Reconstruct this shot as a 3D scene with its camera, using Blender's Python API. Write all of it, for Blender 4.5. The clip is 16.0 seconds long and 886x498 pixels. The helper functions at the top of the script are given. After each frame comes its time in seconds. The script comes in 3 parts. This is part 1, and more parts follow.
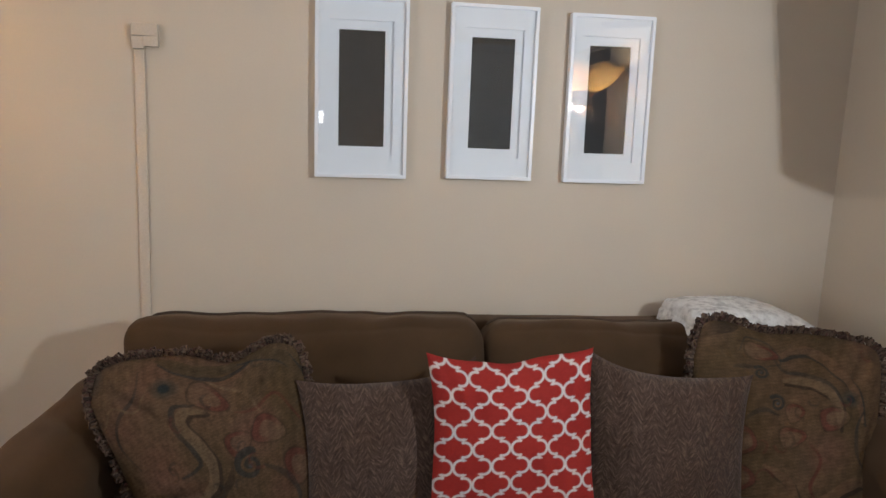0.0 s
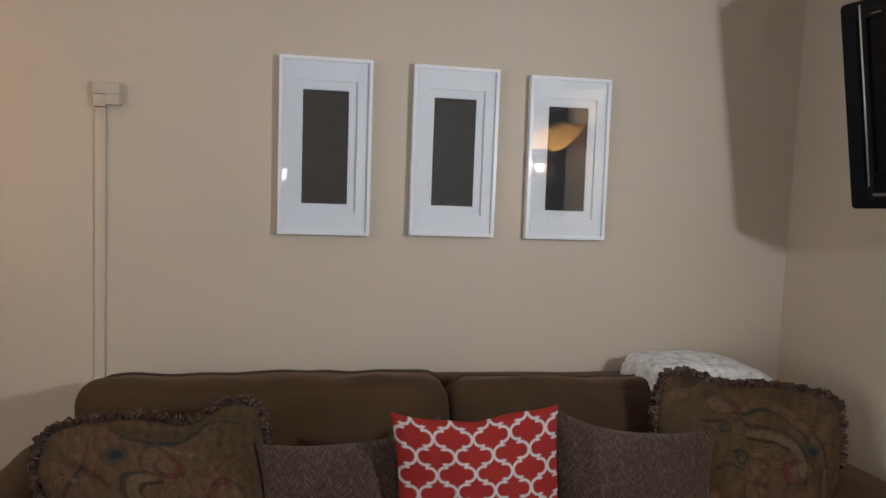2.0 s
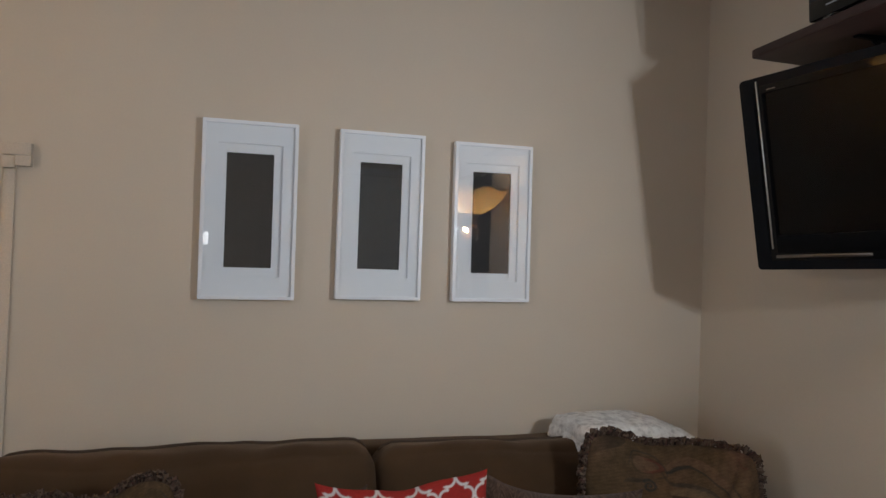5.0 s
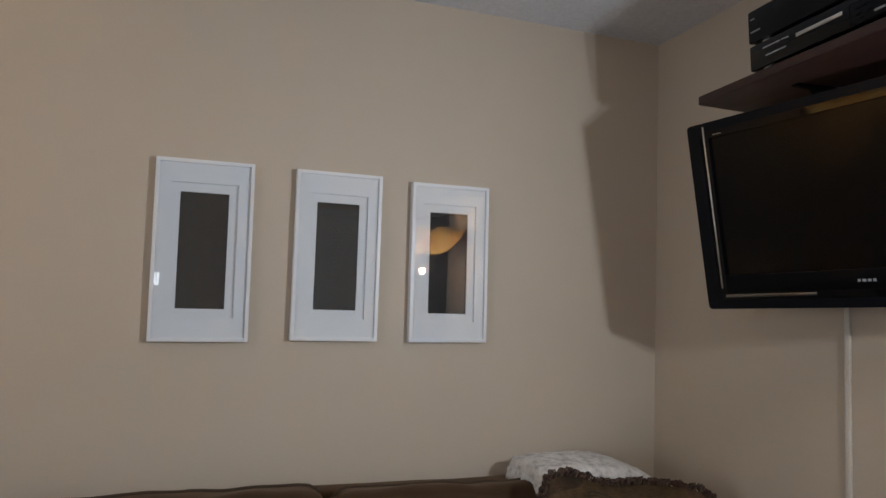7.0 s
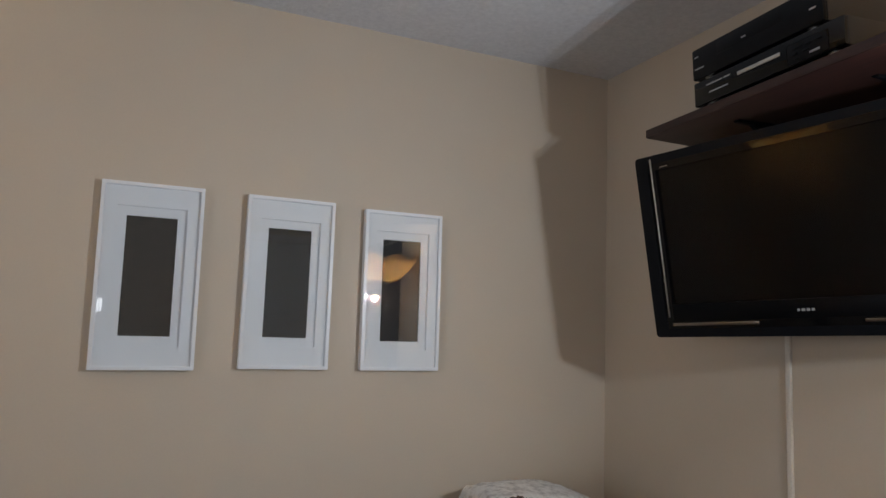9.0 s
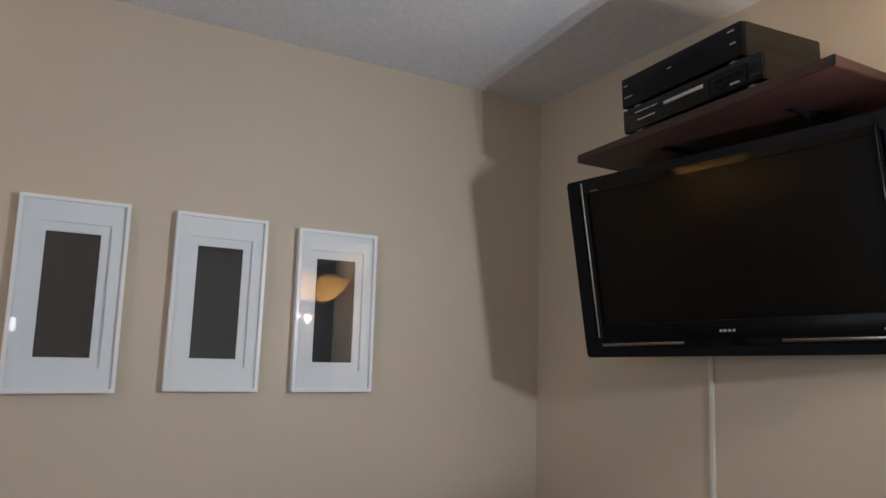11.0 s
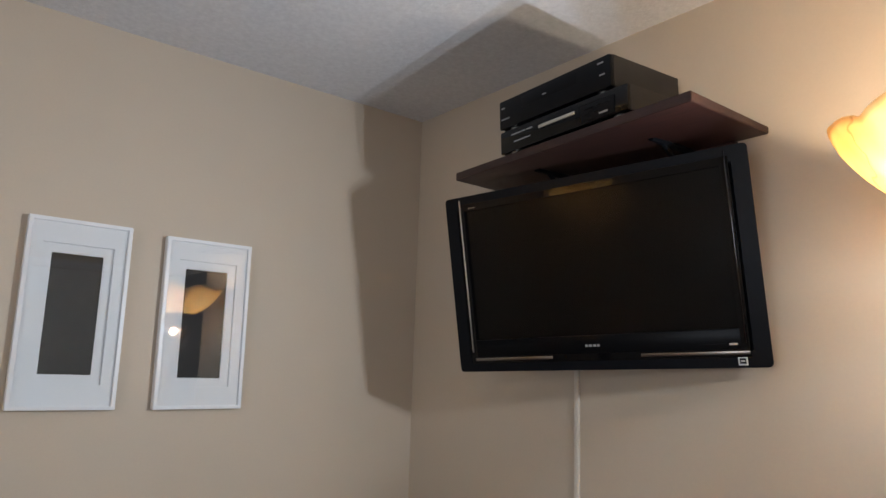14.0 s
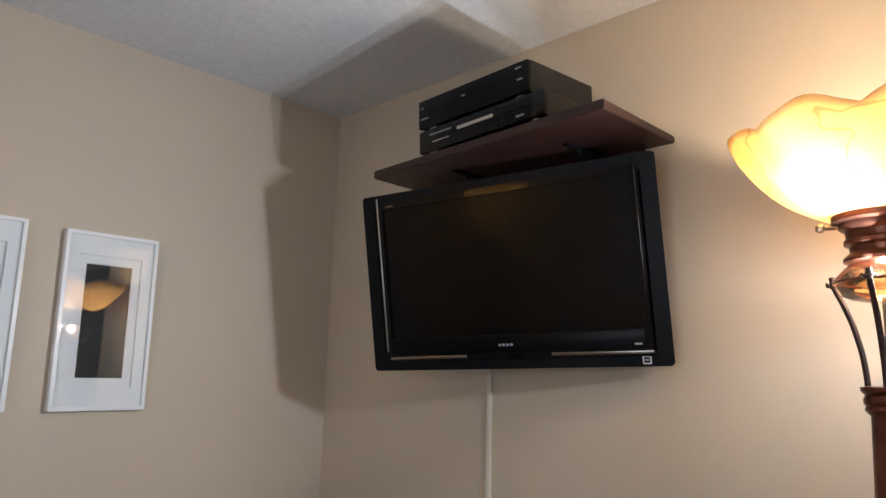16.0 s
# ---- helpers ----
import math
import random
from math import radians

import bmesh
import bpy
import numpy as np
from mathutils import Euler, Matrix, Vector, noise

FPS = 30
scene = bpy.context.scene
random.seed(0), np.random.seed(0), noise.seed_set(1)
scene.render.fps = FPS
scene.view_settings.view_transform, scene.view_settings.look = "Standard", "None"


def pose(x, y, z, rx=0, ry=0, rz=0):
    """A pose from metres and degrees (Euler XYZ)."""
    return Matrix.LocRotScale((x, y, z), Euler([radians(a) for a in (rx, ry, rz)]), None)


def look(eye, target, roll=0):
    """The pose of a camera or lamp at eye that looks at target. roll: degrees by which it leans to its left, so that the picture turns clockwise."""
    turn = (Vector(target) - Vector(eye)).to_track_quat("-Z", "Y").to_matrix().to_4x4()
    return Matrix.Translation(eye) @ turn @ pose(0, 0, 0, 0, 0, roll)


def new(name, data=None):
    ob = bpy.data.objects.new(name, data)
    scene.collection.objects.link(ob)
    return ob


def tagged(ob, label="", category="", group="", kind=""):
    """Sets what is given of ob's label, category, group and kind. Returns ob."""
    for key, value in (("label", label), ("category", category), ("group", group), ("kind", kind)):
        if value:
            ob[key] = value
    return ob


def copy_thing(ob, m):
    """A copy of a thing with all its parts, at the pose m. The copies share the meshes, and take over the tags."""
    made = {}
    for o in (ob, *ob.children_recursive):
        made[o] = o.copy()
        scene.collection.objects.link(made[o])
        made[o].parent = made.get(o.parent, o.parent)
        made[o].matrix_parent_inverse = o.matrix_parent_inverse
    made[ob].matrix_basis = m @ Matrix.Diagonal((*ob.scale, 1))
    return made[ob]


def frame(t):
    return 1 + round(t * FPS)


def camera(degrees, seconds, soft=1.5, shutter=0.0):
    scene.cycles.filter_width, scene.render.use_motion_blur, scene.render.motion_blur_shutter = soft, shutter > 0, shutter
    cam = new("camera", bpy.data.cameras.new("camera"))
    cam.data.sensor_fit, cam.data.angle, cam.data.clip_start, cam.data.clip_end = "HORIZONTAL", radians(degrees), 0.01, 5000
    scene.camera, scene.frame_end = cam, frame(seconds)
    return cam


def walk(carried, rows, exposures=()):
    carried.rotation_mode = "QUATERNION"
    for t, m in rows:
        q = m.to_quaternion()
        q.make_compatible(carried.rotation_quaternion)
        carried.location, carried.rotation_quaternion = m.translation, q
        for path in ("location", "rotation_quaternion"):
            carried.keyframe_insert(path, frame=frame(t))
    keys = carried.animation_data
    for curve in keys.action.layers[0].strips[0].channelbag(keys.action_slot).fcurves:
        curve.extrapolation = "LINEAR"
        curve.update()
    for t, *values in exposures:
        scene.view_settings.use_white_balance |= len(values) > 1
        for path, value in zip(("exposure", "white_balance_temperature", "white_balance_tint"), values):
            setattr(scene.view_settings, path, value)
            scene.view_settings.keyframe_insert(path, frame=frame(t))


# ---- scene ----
cam = camera(64.26, 16.0)
EYE = Vector((0.0, 0.0, 1.394))
# seconds, turn to the left from the long wall's normal, tilt up, lean (degrees)
AIM = [
    (0.0, -7.76, -9.18, 2.37),
    (0.5, -8.41, -7.93, 2.41),
    (1.0, -9.10, -6.71, 2.38),
    (1.5, -9.84, -5.55, 2.36),
    (2.0, -10.54, -4.46, 2.34),
    (2.5, -11.33, -3.43, 2.28),
    (3.0, -12.23, -2.45, 2.26),
    (3.5, -13.24, -1.57, 2.23),
    (4.0, -14.31, -0.66, 2.18),
    (6.5, -18.87, 3.27, 2.00),
    (7.0, -19.66, 4.28, 1.94),
    (7.5, -20.46, 5.16, 1.94),
    (8.0, -21.36, 5.76, 1.98),
    (8.5, -22.33, 6.20, 1.97),
    (9.0, -23.42, 6.65, 2.09),
    (11.5, -30.14, 8.91, 1.94),
    (12.0, -31.65, 9.27, 1.90),
    (12.5, -33.27, 9.56, 1.87),
    (13.0, -35.02, 9.73, 1.86),
    (13.5, -36.85, 9.87, 1.86),
    (14.0, -38.64, 9.97, 1.83),
    (14.5, -40.45, 10.00, 1.77),
    (15.0, -42.11, 10.03, 1.76),
    (15.5, -43.81, 10.05, 1.72),
    (16.0, -45.50, 10.10, 1.68),
]


def aim(turn, tilt, lean):
    a, b = radians(turn), radians(tilt)
    ahead = Vector((-math.sin(a) * math.cos(b), math.cos(a) * math.cos(b), math.sin(b)))
    return look(EYE, EYE + ahead, lean)


walk(cam, [(t, aim(*a)) for t, *a in AIM],
     [(0, 0.04), (1, -0.09), (2, -0.27), (4, -0.5), (6.5, -0.56), (9, -0.58), (11.5, -0.41), (12.5, -0.33), (14, -0.25), (16, -0.24)])

# ---- light ----
world = bpy.data.worlds.new("world")
scene.world = world
world.use_nodes = True
world.node_tree.nodes["Background"].inputs[0].default_value = (0.5, 0.55, 0.62, 1)
world.node_tree.nodes["Background"].inputs[1].default_value = 0.02


def bulb(name, place, watts, colour, radius):
    data = bpy.data.lights.new(name, "POINT")
    data.energy, data.color, data.shadow_soft_size = watts, colour, radius
    ob = new(name, data)
    ob.location = place
    return ob


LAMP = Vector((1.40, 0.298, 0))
# three aimed discs stand in for the globe's cool bulb, sparing the near wall
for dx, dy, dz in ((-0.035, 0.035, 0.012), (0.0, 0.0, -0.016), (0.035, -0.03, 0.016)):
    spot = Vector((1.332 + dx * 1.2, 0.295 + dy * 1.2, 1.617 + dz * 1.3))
    data = bpy.data.lights.new("aimed_globe_light", "AREA")
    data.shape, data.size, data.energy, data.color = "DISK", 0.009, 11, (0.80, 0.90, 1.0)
    new("aimed_globe_light", data).matrix_world = look(spot, spot + Vector((-0.83, 0.56, 0.06)))
bulb("torchiere_bulb", (LAMP.x, LAMP.y, 1.722), 18.5, (1.0, 0.85, 0.63), 0.03)
# extra point inside the globe, added to brighten the wall beside it
bulb("near_wall_fill", (LAMP.x - 0.01, LAMP.y - 0.01, 1.585), 7.5, (0.84, 0.93, 1.0), 0.02)
OTHER = Vector((-1.5, 1.82, 0))
bulb("second_torchiere_bulb", (OTHER.x, OTHER.y, 1.735), 20, (1.0, 0.82, 0.46), 0.03)

# cool fill light added on the unseen west side to soften shadows
daylight = bpy.data.lights.new("daylight_fill", "AREA")
daylight.shape, daylight.size, daylight.size_y, daylight.energy, daylight.color = "RECTANGLE", 1.3, 1.0, 34, (0.8, 0.88, 1.0)
new("daylight_fill", daylight).matrix_world = look((-2.33, -0.2, 1.45), (1.2, -1.0, 1.3))


# ---- materials ----
class Tree:
    """Short hand for a node material."""

    def __init__(self, name, base, rough=0.6, metal=0.0, spec=0.5):
        self.m = bpy.data.materials.new(name)
        self.m.use_nodes = True
        self.t = self.m.node_tree
        self.b = self.t.nodes["Principled BSDF"]
        self.set("Base Color", (*base, 1)).set("Roughness", rough).set("Metallic", metal).set("Specular IOR Level", spec)

    def set(self, socket, value):
        self.b.inputs[socket].default_value = value
        return self

    def node(self, kind, **inputs):
        n = self.t.nodes.new(kind)
        for k, v in inputs.items():
            n.inputs[k.replace("_", " ")].default_value = v
        return n

    def link(self, a, b):
        self.t.links.new(a, b)

    def coords(self, stretch=(1, 1, 1), which="Object"):
        c, m = self.node("ShaderNodeTexCoord"), self.node("ShaderNodeMapping")
        m.inputs["Scale"].default_value = stretch
        self.link(c.outputs[which], m.inputs["Vector"])
        return m.outputs["Vector"]

    def noise(self, scale, detail=4, stretch=(1, 1, 1), rough=0.55):
        n = self.node("ShaderNodeTexNoise", Scale=scale, Detail=detail, Roughness=rough)
        self.link(self.coords(stretch), n.inputs["Vector"])
        return n.outputs["Fac"]

    def ramp(self, fac, *stops):
        r = self.node("ShaderNodeValToRGB")
        while len(r.color_ramp.elements) < len(stops):
            r.color_ramp.elements.new(0.5)
        for e, (p, c) in zip(r.color_ramp.elements, stops):
            e.position, e.color = p, (*c, 1)
        self.link(fac, r.inputs["Fac"])
        return r.outputs["Color"]

    def mix(self, fac, a, b, mode="MIX"):
        n = self.t.nodes.new("ShaderNodeMix")
        n.data_type, n.blend_type = "RGBA", mode
        if isinstance(fac, (int, float)):
            n.inputs[0].default_value = fac
        else:
            self.link(fac, n.inputs[0])
        for v, s in ((a, 6), (b, 7)):
            if isinstance(v, tuple):
                n.inputs[s].default_value = (*v, 1)
            else:
                self.link(v, n.inputs[s])
        return n.outputs[2]

    def colour(self, out):
        self.link(out, self.b.inputs["Base Color"])
        return self

    def bump(self, height, strength, distance=0.002):
        n = self.node("ShaderNodeBump", Strength=strength, Distance=distance)
        self.link(height, n.inputs["Height"])
        if self.b.inputs["Normal"].links:
            self.link(self.b.inputs["Normal"].links[0].from_socket, n.inputs["Normal"])
        self.link(n.outputs["Normal"], self.b.inputs["Normal"])
        return self


def mottled(name, base, rough, spread=0.12, scale=6.0, grain=120.0, bump=0.2, dist=0.0015, metal=0.0, spec=0.5, fleck=0.1):
    """A surface of one colour with broad and fine unevenness."""
    t = Tree(name, base, rough, metal, spec)
    lo, hi = (tuple(max(0, min(1, c * (1 + k))) for c in base) for k in (-spread, spread))
    broad = t.ramp(t.noise(scale, 5), (0.3, lo), (0.7, hi))
    fine = t.ramp(t.noise(grain, 3), (0.3, (1 - fleck,) * 3), (0.7, (1, 1, 1)))
    t.colour(t.mix(1.0, broad, fine, "MULTIPLY"))
    if bump:
        t.bump(t.noise(grain, 4), bump, dist)
    return t


WALL = mottled("beige_wall_paint", (0.58, 0.487, 0.388), 0.55, 0.03, 1.6, 140, 0.02, 0.0006, spec=0.3, fleck=0.025).m
OFF_WHITE = mottled("off_white_plastic", (0.68, 0.62, 0.54), 0.4, 0.03, 5, 200, 0.06, 0.0005).m
PAINTED = mottled("beige_painted_plastic", (0.588, 0.49, 0.392), 0.5, 0.03, 4, 200, 0.08, 0.0006, spec=0.35).m
_c = Tree("textured_white_ceiling", (0.72, 0.71, 0.72), 0.9, spec=0.1)
_v = _c.node("ShaderNodeTexVoronoi", Scale=95)
_c.link(_c.coords(), _v.inputs["Vector"])
_c.colour(_c.ramp(_c.noise(60, 5), (0.3, (0.66, 0.665, 0.71)), (0.7, (0.76, 0.765, 0.81))))
_c.bump(_v.outputs["Distance"], 0.35, 0.0025).bump(_c.noise(140, 5), 0.3, 0.0025)
CEILING = _c.m
CARPET = mottled("grey_beige_carpet", (0.25, 0.21, 0.17), 0.95, 0.15, 5, 400, 0.6, 0.004).m
WHITE = mottled("white_lacquer", (0.84, 0.84, 0.86), 0.35, 0.02, 9, 220, 0.06, 0.0004).m
MAT_BOARD = mottled("white_mat_board", (0.87, 0.87, 0.88), 0.8, 0.015, 12, 500, 0.15, 0.0003, spec=0.13).m
BACKING = mottled("black_backing_paper", (0.018, 0.015, 0.013), 0.7, 0.1, 9, 300, 0.1, 0.0003).m
DOOR_PAINT = mottled("pale_door_paint", (0.8, 0.83, 0.87), 0.4, 0.03, 3, 150, 0.1, 0.0006).m
HALL_DARK = mottled("unlit_hall_brown", (0.06, 0.035, 0.022), 0.45, 0.2, 5, 120, 0.1).m
TWILL = mottled("olive_brown_microfibre", (0.058, 0.0315, 0.0152), 0.9, 0.16, 5, 420, 0.35, 0.0012, spec=0.15)
TWILL.set("Sheen Weight", 0.25).set("Sheen Roughness", 0.5).set("Sheen Tint", (0.5, 0.36, 0.26, 1))
TWILL = TWILL.m
PIPING = mottled("dark_brown_piping", (0.06, 0.035, 0.02), 0.9, 0.15, 8, 400, 0.3).m
LEG_WOOD = mottled("dark_leg_wood", (0.05, 0.03, 0.02), 0.4, 0.2, 8, 100, 0.1).m
GLOSS_BLACK = Tree("gloss_black_plastic", (0.003, 0.003, 0.0035), 0.05, spec=0.24).m
CHIN_BLACK = Tree("smoky_black_plastic", (0.003, 0.003, 0.0035), 0.3, spec=0.08).m
SATIN_BLACK = mottled("satin_black_plastic", (0.005, 0.0054, 0.007), 0.32, 0.15, 20, 500, 0.08, 0.0003, spec=0.12).m
SCREEN = Tree("dark_lcd_screen", (0.0025, 0.0022, 0.002), 0.2, spec=0.17).m
SILVER = mottled("brushed_silver", (0.62, 0.6, 0.58), 0.28, 0.05, 20, 300, 0.05, 0.0003, metal=1.0).m
DARK_SILVER = mottled("dull_dark_silver", (0.28, 0.25, 0.22), 0.3, 0.05, 20, 300, 0.05, 0.0003, metal=1.0).m
UNLIT_SILVER = Tree("unlit_silver", (0.07, 0.07, 0.075), 0.1, 1.0).m
PALE_INK = Tree("pale_print", (0.3, 0.3, 0.31), 0.5).m
STICKER = Tree("white_sticker", (0.55, 0.56, 0.58), 0.5).m
BOX_BLACK = mottled("black_enamelled_steel", (0.008, 0.008, 0.009), 0.45, 0.15, 25, 600, 0.15, 0.0004).m
_s = Tree("mahogany_laminate", (0.09, 0.028, 0.02), 0.5)
_s.colour(_s.ramp(_s.noise(9, 6, (14, 1.2, 14)), (0.3, (0.015, 0.005, 0.004)), (0.7, (0.042, 0.0125, 0.0095))))
_s.bump(_s.noise(40, 3, (14, 1.2, 14)), 0.06, 0.0005)
MAHOGANY = _s.m
COPPER = mottled("aged_copper_bronze", (0.16, 0.058, 0.036), 0.33, 0.35, 18, 160, 0.12, 0.0008, metal=0.85).m
BRONZE = mottled("dark_bronze", (0.045, 0.02, 0.015), 0.45, 0.3, 20, 200, 0.15, 0.0008, metal=0.3).m
BRASS = mottled("dull_brass", (0.3, 0.22, 0.15), 0.35, 0.2, 30, 200, 0.1, 0.0005, metal=1.0).m

# amber alabaster glass that lets lamplight through
_g = Tree("amber_alabaster_glass", (0.9, 0.62, 0.3), 0.25)
_cloud = _g.noise(7, 5)
_tone = _g.ramp(_cloud, (0.25, (0.93, 0.66, 0.34)), (0.55, (0.96, 0.78, 0.5)), (0.8, (0.98, 0.88, 0.68)))
_vein = _g.ramp(_g.noise(5.5, 3, (1, 1, 1.6), 0.4), (0.485, (1, 1, 1)), (0.5, (0.5, 0.24, 0.1)), (0.515, (1, 1, 1)))
_tone = _g.mix(0.5, _tone, _vein, "MULTIPLY")
_g.colour(_tone)
_tr = _g.node("ShaderNodeBsdfTranslucent")
_g.link(_tone, _tr.inputs["Color"])
_mx = _g.node("ShaderNodeMixShader", Fac=0.72)
_g.link(_g.b.outputs[0], _mx.inputs[1])
_g.link(_tr.outputs[0], _mx.inputs[2])
_g.link(_mx.outputs[0], _g.t.nodes["Material Output"].inputs["Surface"])
AMBER = _g.m


def clear_glass(name, tint, ior, rough):
    """Thin clear or tinted glass with its own gloss."""
    g = Tree(name, (1, 1, 1), 0.0)
    tp, gl = g.node("ShaderNodeBsdfTransparent", Color=(*tint, 1)), g.node("ShaderNodeBsdfGlossy", Roughness=rough)
    fr, mx = g.node("ShaderNodeFresnel", IOR=ior), g.node("ShaderNodeMixShader")
    g.link(fr.outputs[0], mx.inputs[0])
    g.link(tp.outputs[0], mx.inputs[1])
    g.link(gl.outputs[0], mx.inputs[2])
    g.link(mx.outputs[0], g.t.nodes["Material Output"].inputs["Surface"])
    return g.m


GLOBE = clear_glass("clear_amber_glass", (0.97, 0.8, 0.52), 1.5, 0.04)
SHEER_COPPER = clear_glass("sheer_copper", (0.72, 0.42, 0.24), 1.6, 0.06)
GLASS = clear_glass("picture_glass", (1, 1, 1), 1.68, 0.004)

_w = Tree("white_sherpa_fleece", (0.72, 0.7, 0.68), 1.0, spec=0.1)
_w.colour(_w.ramp(_w.noise(38, 6), (0.35, (0.5, 0.48, 0.47)), (0.5, (0.72, 0.7, 0.68)), (0.7, (0.85, 0.84, 0.82))))
_w.bump(_w.noise(120, 5), 0.9, 0.008)
FLEECE = _w.m

# herringbone chenille: slanting tufts whose slant turns at every band
_h = Tree("taupe_chenille", (0.08, 0.052, 0.04), 0.95, spec=0.1)
_sp = _h.node("ShaderNodeSeparateXYZ")
_h.link(_h.coords(), _sp.inputs[0])


def _math(kind, p, q):
    n = _h.node("ShaderNodeMath")
    n.operation = kind
    for k, v in enumerate((p, q)):
        if isinstance(v, (int, float)):
            n.inputs[k].default_value = v
        else:
            _h.link(v, n.inputs[k])
    return n.outputs[0]


_zig = _math("PINGPONG", _sp.outputs["X"], 0.03)
_slant = _math("ADD", _math("ADD", _sp.outputs["Z"], _math("MULTIPLY", _zig, 1.3)), _math("MULTIPLY", _h.noise(24, 3), 0.035))
_cb = _h.node("ShaderNodeCombineXYZ")
_h.link(_math("MULTIPLY", _slant, 105.0), _cb.inputs[0])
_h.link(_math("MULTIPLY", _sp.outputs["X"], 60.0), _cb.inputs[1])
_n = _h.node("ShaderNodeTexNoise", Scale=1.3, Detail=4, Roughness=0.65)
_h.link(_cb.outputs[0], _n.inputs["Vector"])
_st = _n.outputs["Fac"]
_h.colour(_h.mix(1.0, _h.ramp(_st, (0.3, (0.031, 0.0185, 0.0138)), (0.5, (0.068, 0.041, 0.03)), (0.68, (0.135, 0.088, 0.065))),
                 _h.ramp(_h.noise(9, 4), (0.3, (0.78, 0.75, 0.72)), (0.7, (1, 1, 1))), "MULTIPLY"))
_h.bump(_st, 0.7, 0.003).set("Sheen Weight", 0.2)
CHENILLE = _h.m


def woven(name, rough, grain, bump):
    """Cloth whose woven or printed pattern is stored in the mesh."""
    t = Tree(name, (0.5, 0.5, 0.5), rough, spec=0.12)
    a = t.node("ShaderNodeAttribute")
    a.attribute_name = "pattern"
    fine = t.ramp(t.noise(grain, 4), (0.3, (0.72, 0.72, 0.72)), (0.7, (1.15, 1.15, 1.15)))
    t.colour(t.mix(1.0, a.outputs["Color"], fine, "MULTIPLY"))
    t.bump(t.noise(grain, 4), bump, 0.0015)
    return t.m


TAPESTRY = woven("tapestry_weave", 0.92, 420, 0.5)
COTTON = woven("printed_cotton", 0.85, 520, 0.3)
_f = Tree("mixed_yarn", (0.1, 0.06, 0.05), 0.95, spec=0.1)
_i = _f.node("ShaderNodeNewGeometry")
_f.colour(_f.ramp(_i.outputs["Random Per Island"], (0.0, (0.032, 0.022, 0.018)), (0.35, (0.078, 0.048, 0.034)), (0.7, (0.14, 0.096, 0.068)), (1.0, (0.09, 0.04, 0.033))))
YARN = _f.m


# ---- mesh helpers ----
def part(name, bm, material, parent=None, label="", smooth=True):
    me = bpy.data.meshes.new(name)
    bmesh.ops.recalc_face_normals(bm, faces=bm.faces)
    bm.to_mesh(me)
    bm.free()
    me.materials.append(material)
    if smooth:
        me.polygons.foreach_set("use_smooth", [True] * len(me.polygons))
        me.set_sharp_from_angle(angle=radians(38))
    ob = new(name, me)
    if parent is not None:
        ob.parent = parent
    if label:
        ob["label"] = label
    return ob


def thing(name, m, label, category, group=""):
    ob = new(name)
    ob.empty_display_size = 0.05
    ob.matrix_world = m
    return tagged(ob, label, category, group)


def box(x0, x1, y0, y1, z0, z1, bevel=0.0, segments=2, into=None):
    bm = bmesh.new()
    bmesh.ops.create_cube(bm, size=1)
    for v in bm.verts:
        v.co = Vector(((x0 + x1) / 2 + v.co.x * (x1 - x0), (y0 + y1) / 2 + v.co.y * (y1 - y0), (z0 + z1) / 2 + v.co.z * (z1 - z0)))
    if bevel:
        bmesh.ops.bevel(bm, geom=bm.edges[:], offset=bevel, segments=segments, affect="EDGES", profile=0.5)
    return bm if into is None else join(into, bm)


def join(a, b):
    me = bpy.data.meshes.new("joined")
    b.to_mesh(me)
    b.free()
    a.from_mesh(me)
    bpy.data.meshes.remove(me)
    return a


def lathe(profile, steps=40, wave=None):
    """A turned form round z from (radius, height) pairs; wave(angle, i) gives a factor and a lift."""
    bm = bmesh.new()
    rings = []
    for i, (r, z) in enumerate(profile):
        ring = []
        for k in range(steps):
            a = 2 * math.pi * k / steps
            f, dz = wave(a, i) if wave else (1, 0)
            ring.append(bm.verts.new((r * f * math.cos(a), r * f * math.sin(a), z + dz)))
        rings.append(ring)
    for p, q in zip(rings, rings[1:]):
        for k in range(steps):
            bm.faces.new((p[k], p[(k + 1) % steps], q[(k + 1) % steps], q[k]))
    return bm, rings


def turned(profile, steps=40):
    bm, rings = lathe(profile, steps)
    bm.faces.new(rings[0][::-1])
    bm.faces.new(rings[-1])
    return bm


def tube(points, radius, sides=6, closed=False, flat=1.0):
    """A round or flattened rod along points."""
    bm = bmesh.new()
    pts = [Vector(p) for p in points]
    n = len(pts)
    rings = []
    side = None
    for i, p in enumerate(pts):
        d = (pts[(i + 1) % n] - pts[i - 1]) if closed else (pts[min(i + 1, n - 1)] - pts[max(i - 1, 0)])
        d.normalize()
        if side is None:
            side = d.orthogonal().normalized()
        side = (side - d * side.dot(d)).normalized()
        up = d.cross(side)
        r = radius(i / (n - 1)) if callable(radius) else radius
        rings.append([bm.verts.new(p + (side * math.cos(a) + up * math.sin(a) * flat) * r) for a in (2 * math.pi * k / sides for k in range(sides))])
    for i in range(n if closed else n - 1):
        p, q = rings[i], rings[(i + 1) % n]
        for k in range(sides):
            bm.faces.new((p[k], p[(k + 1) % sides], q[(k + 1) % sides], q[k]))
    if not closed:
        bm.faces.new(rings[0][::-1])
        bm.faces.new(rings[-1])
    return bm


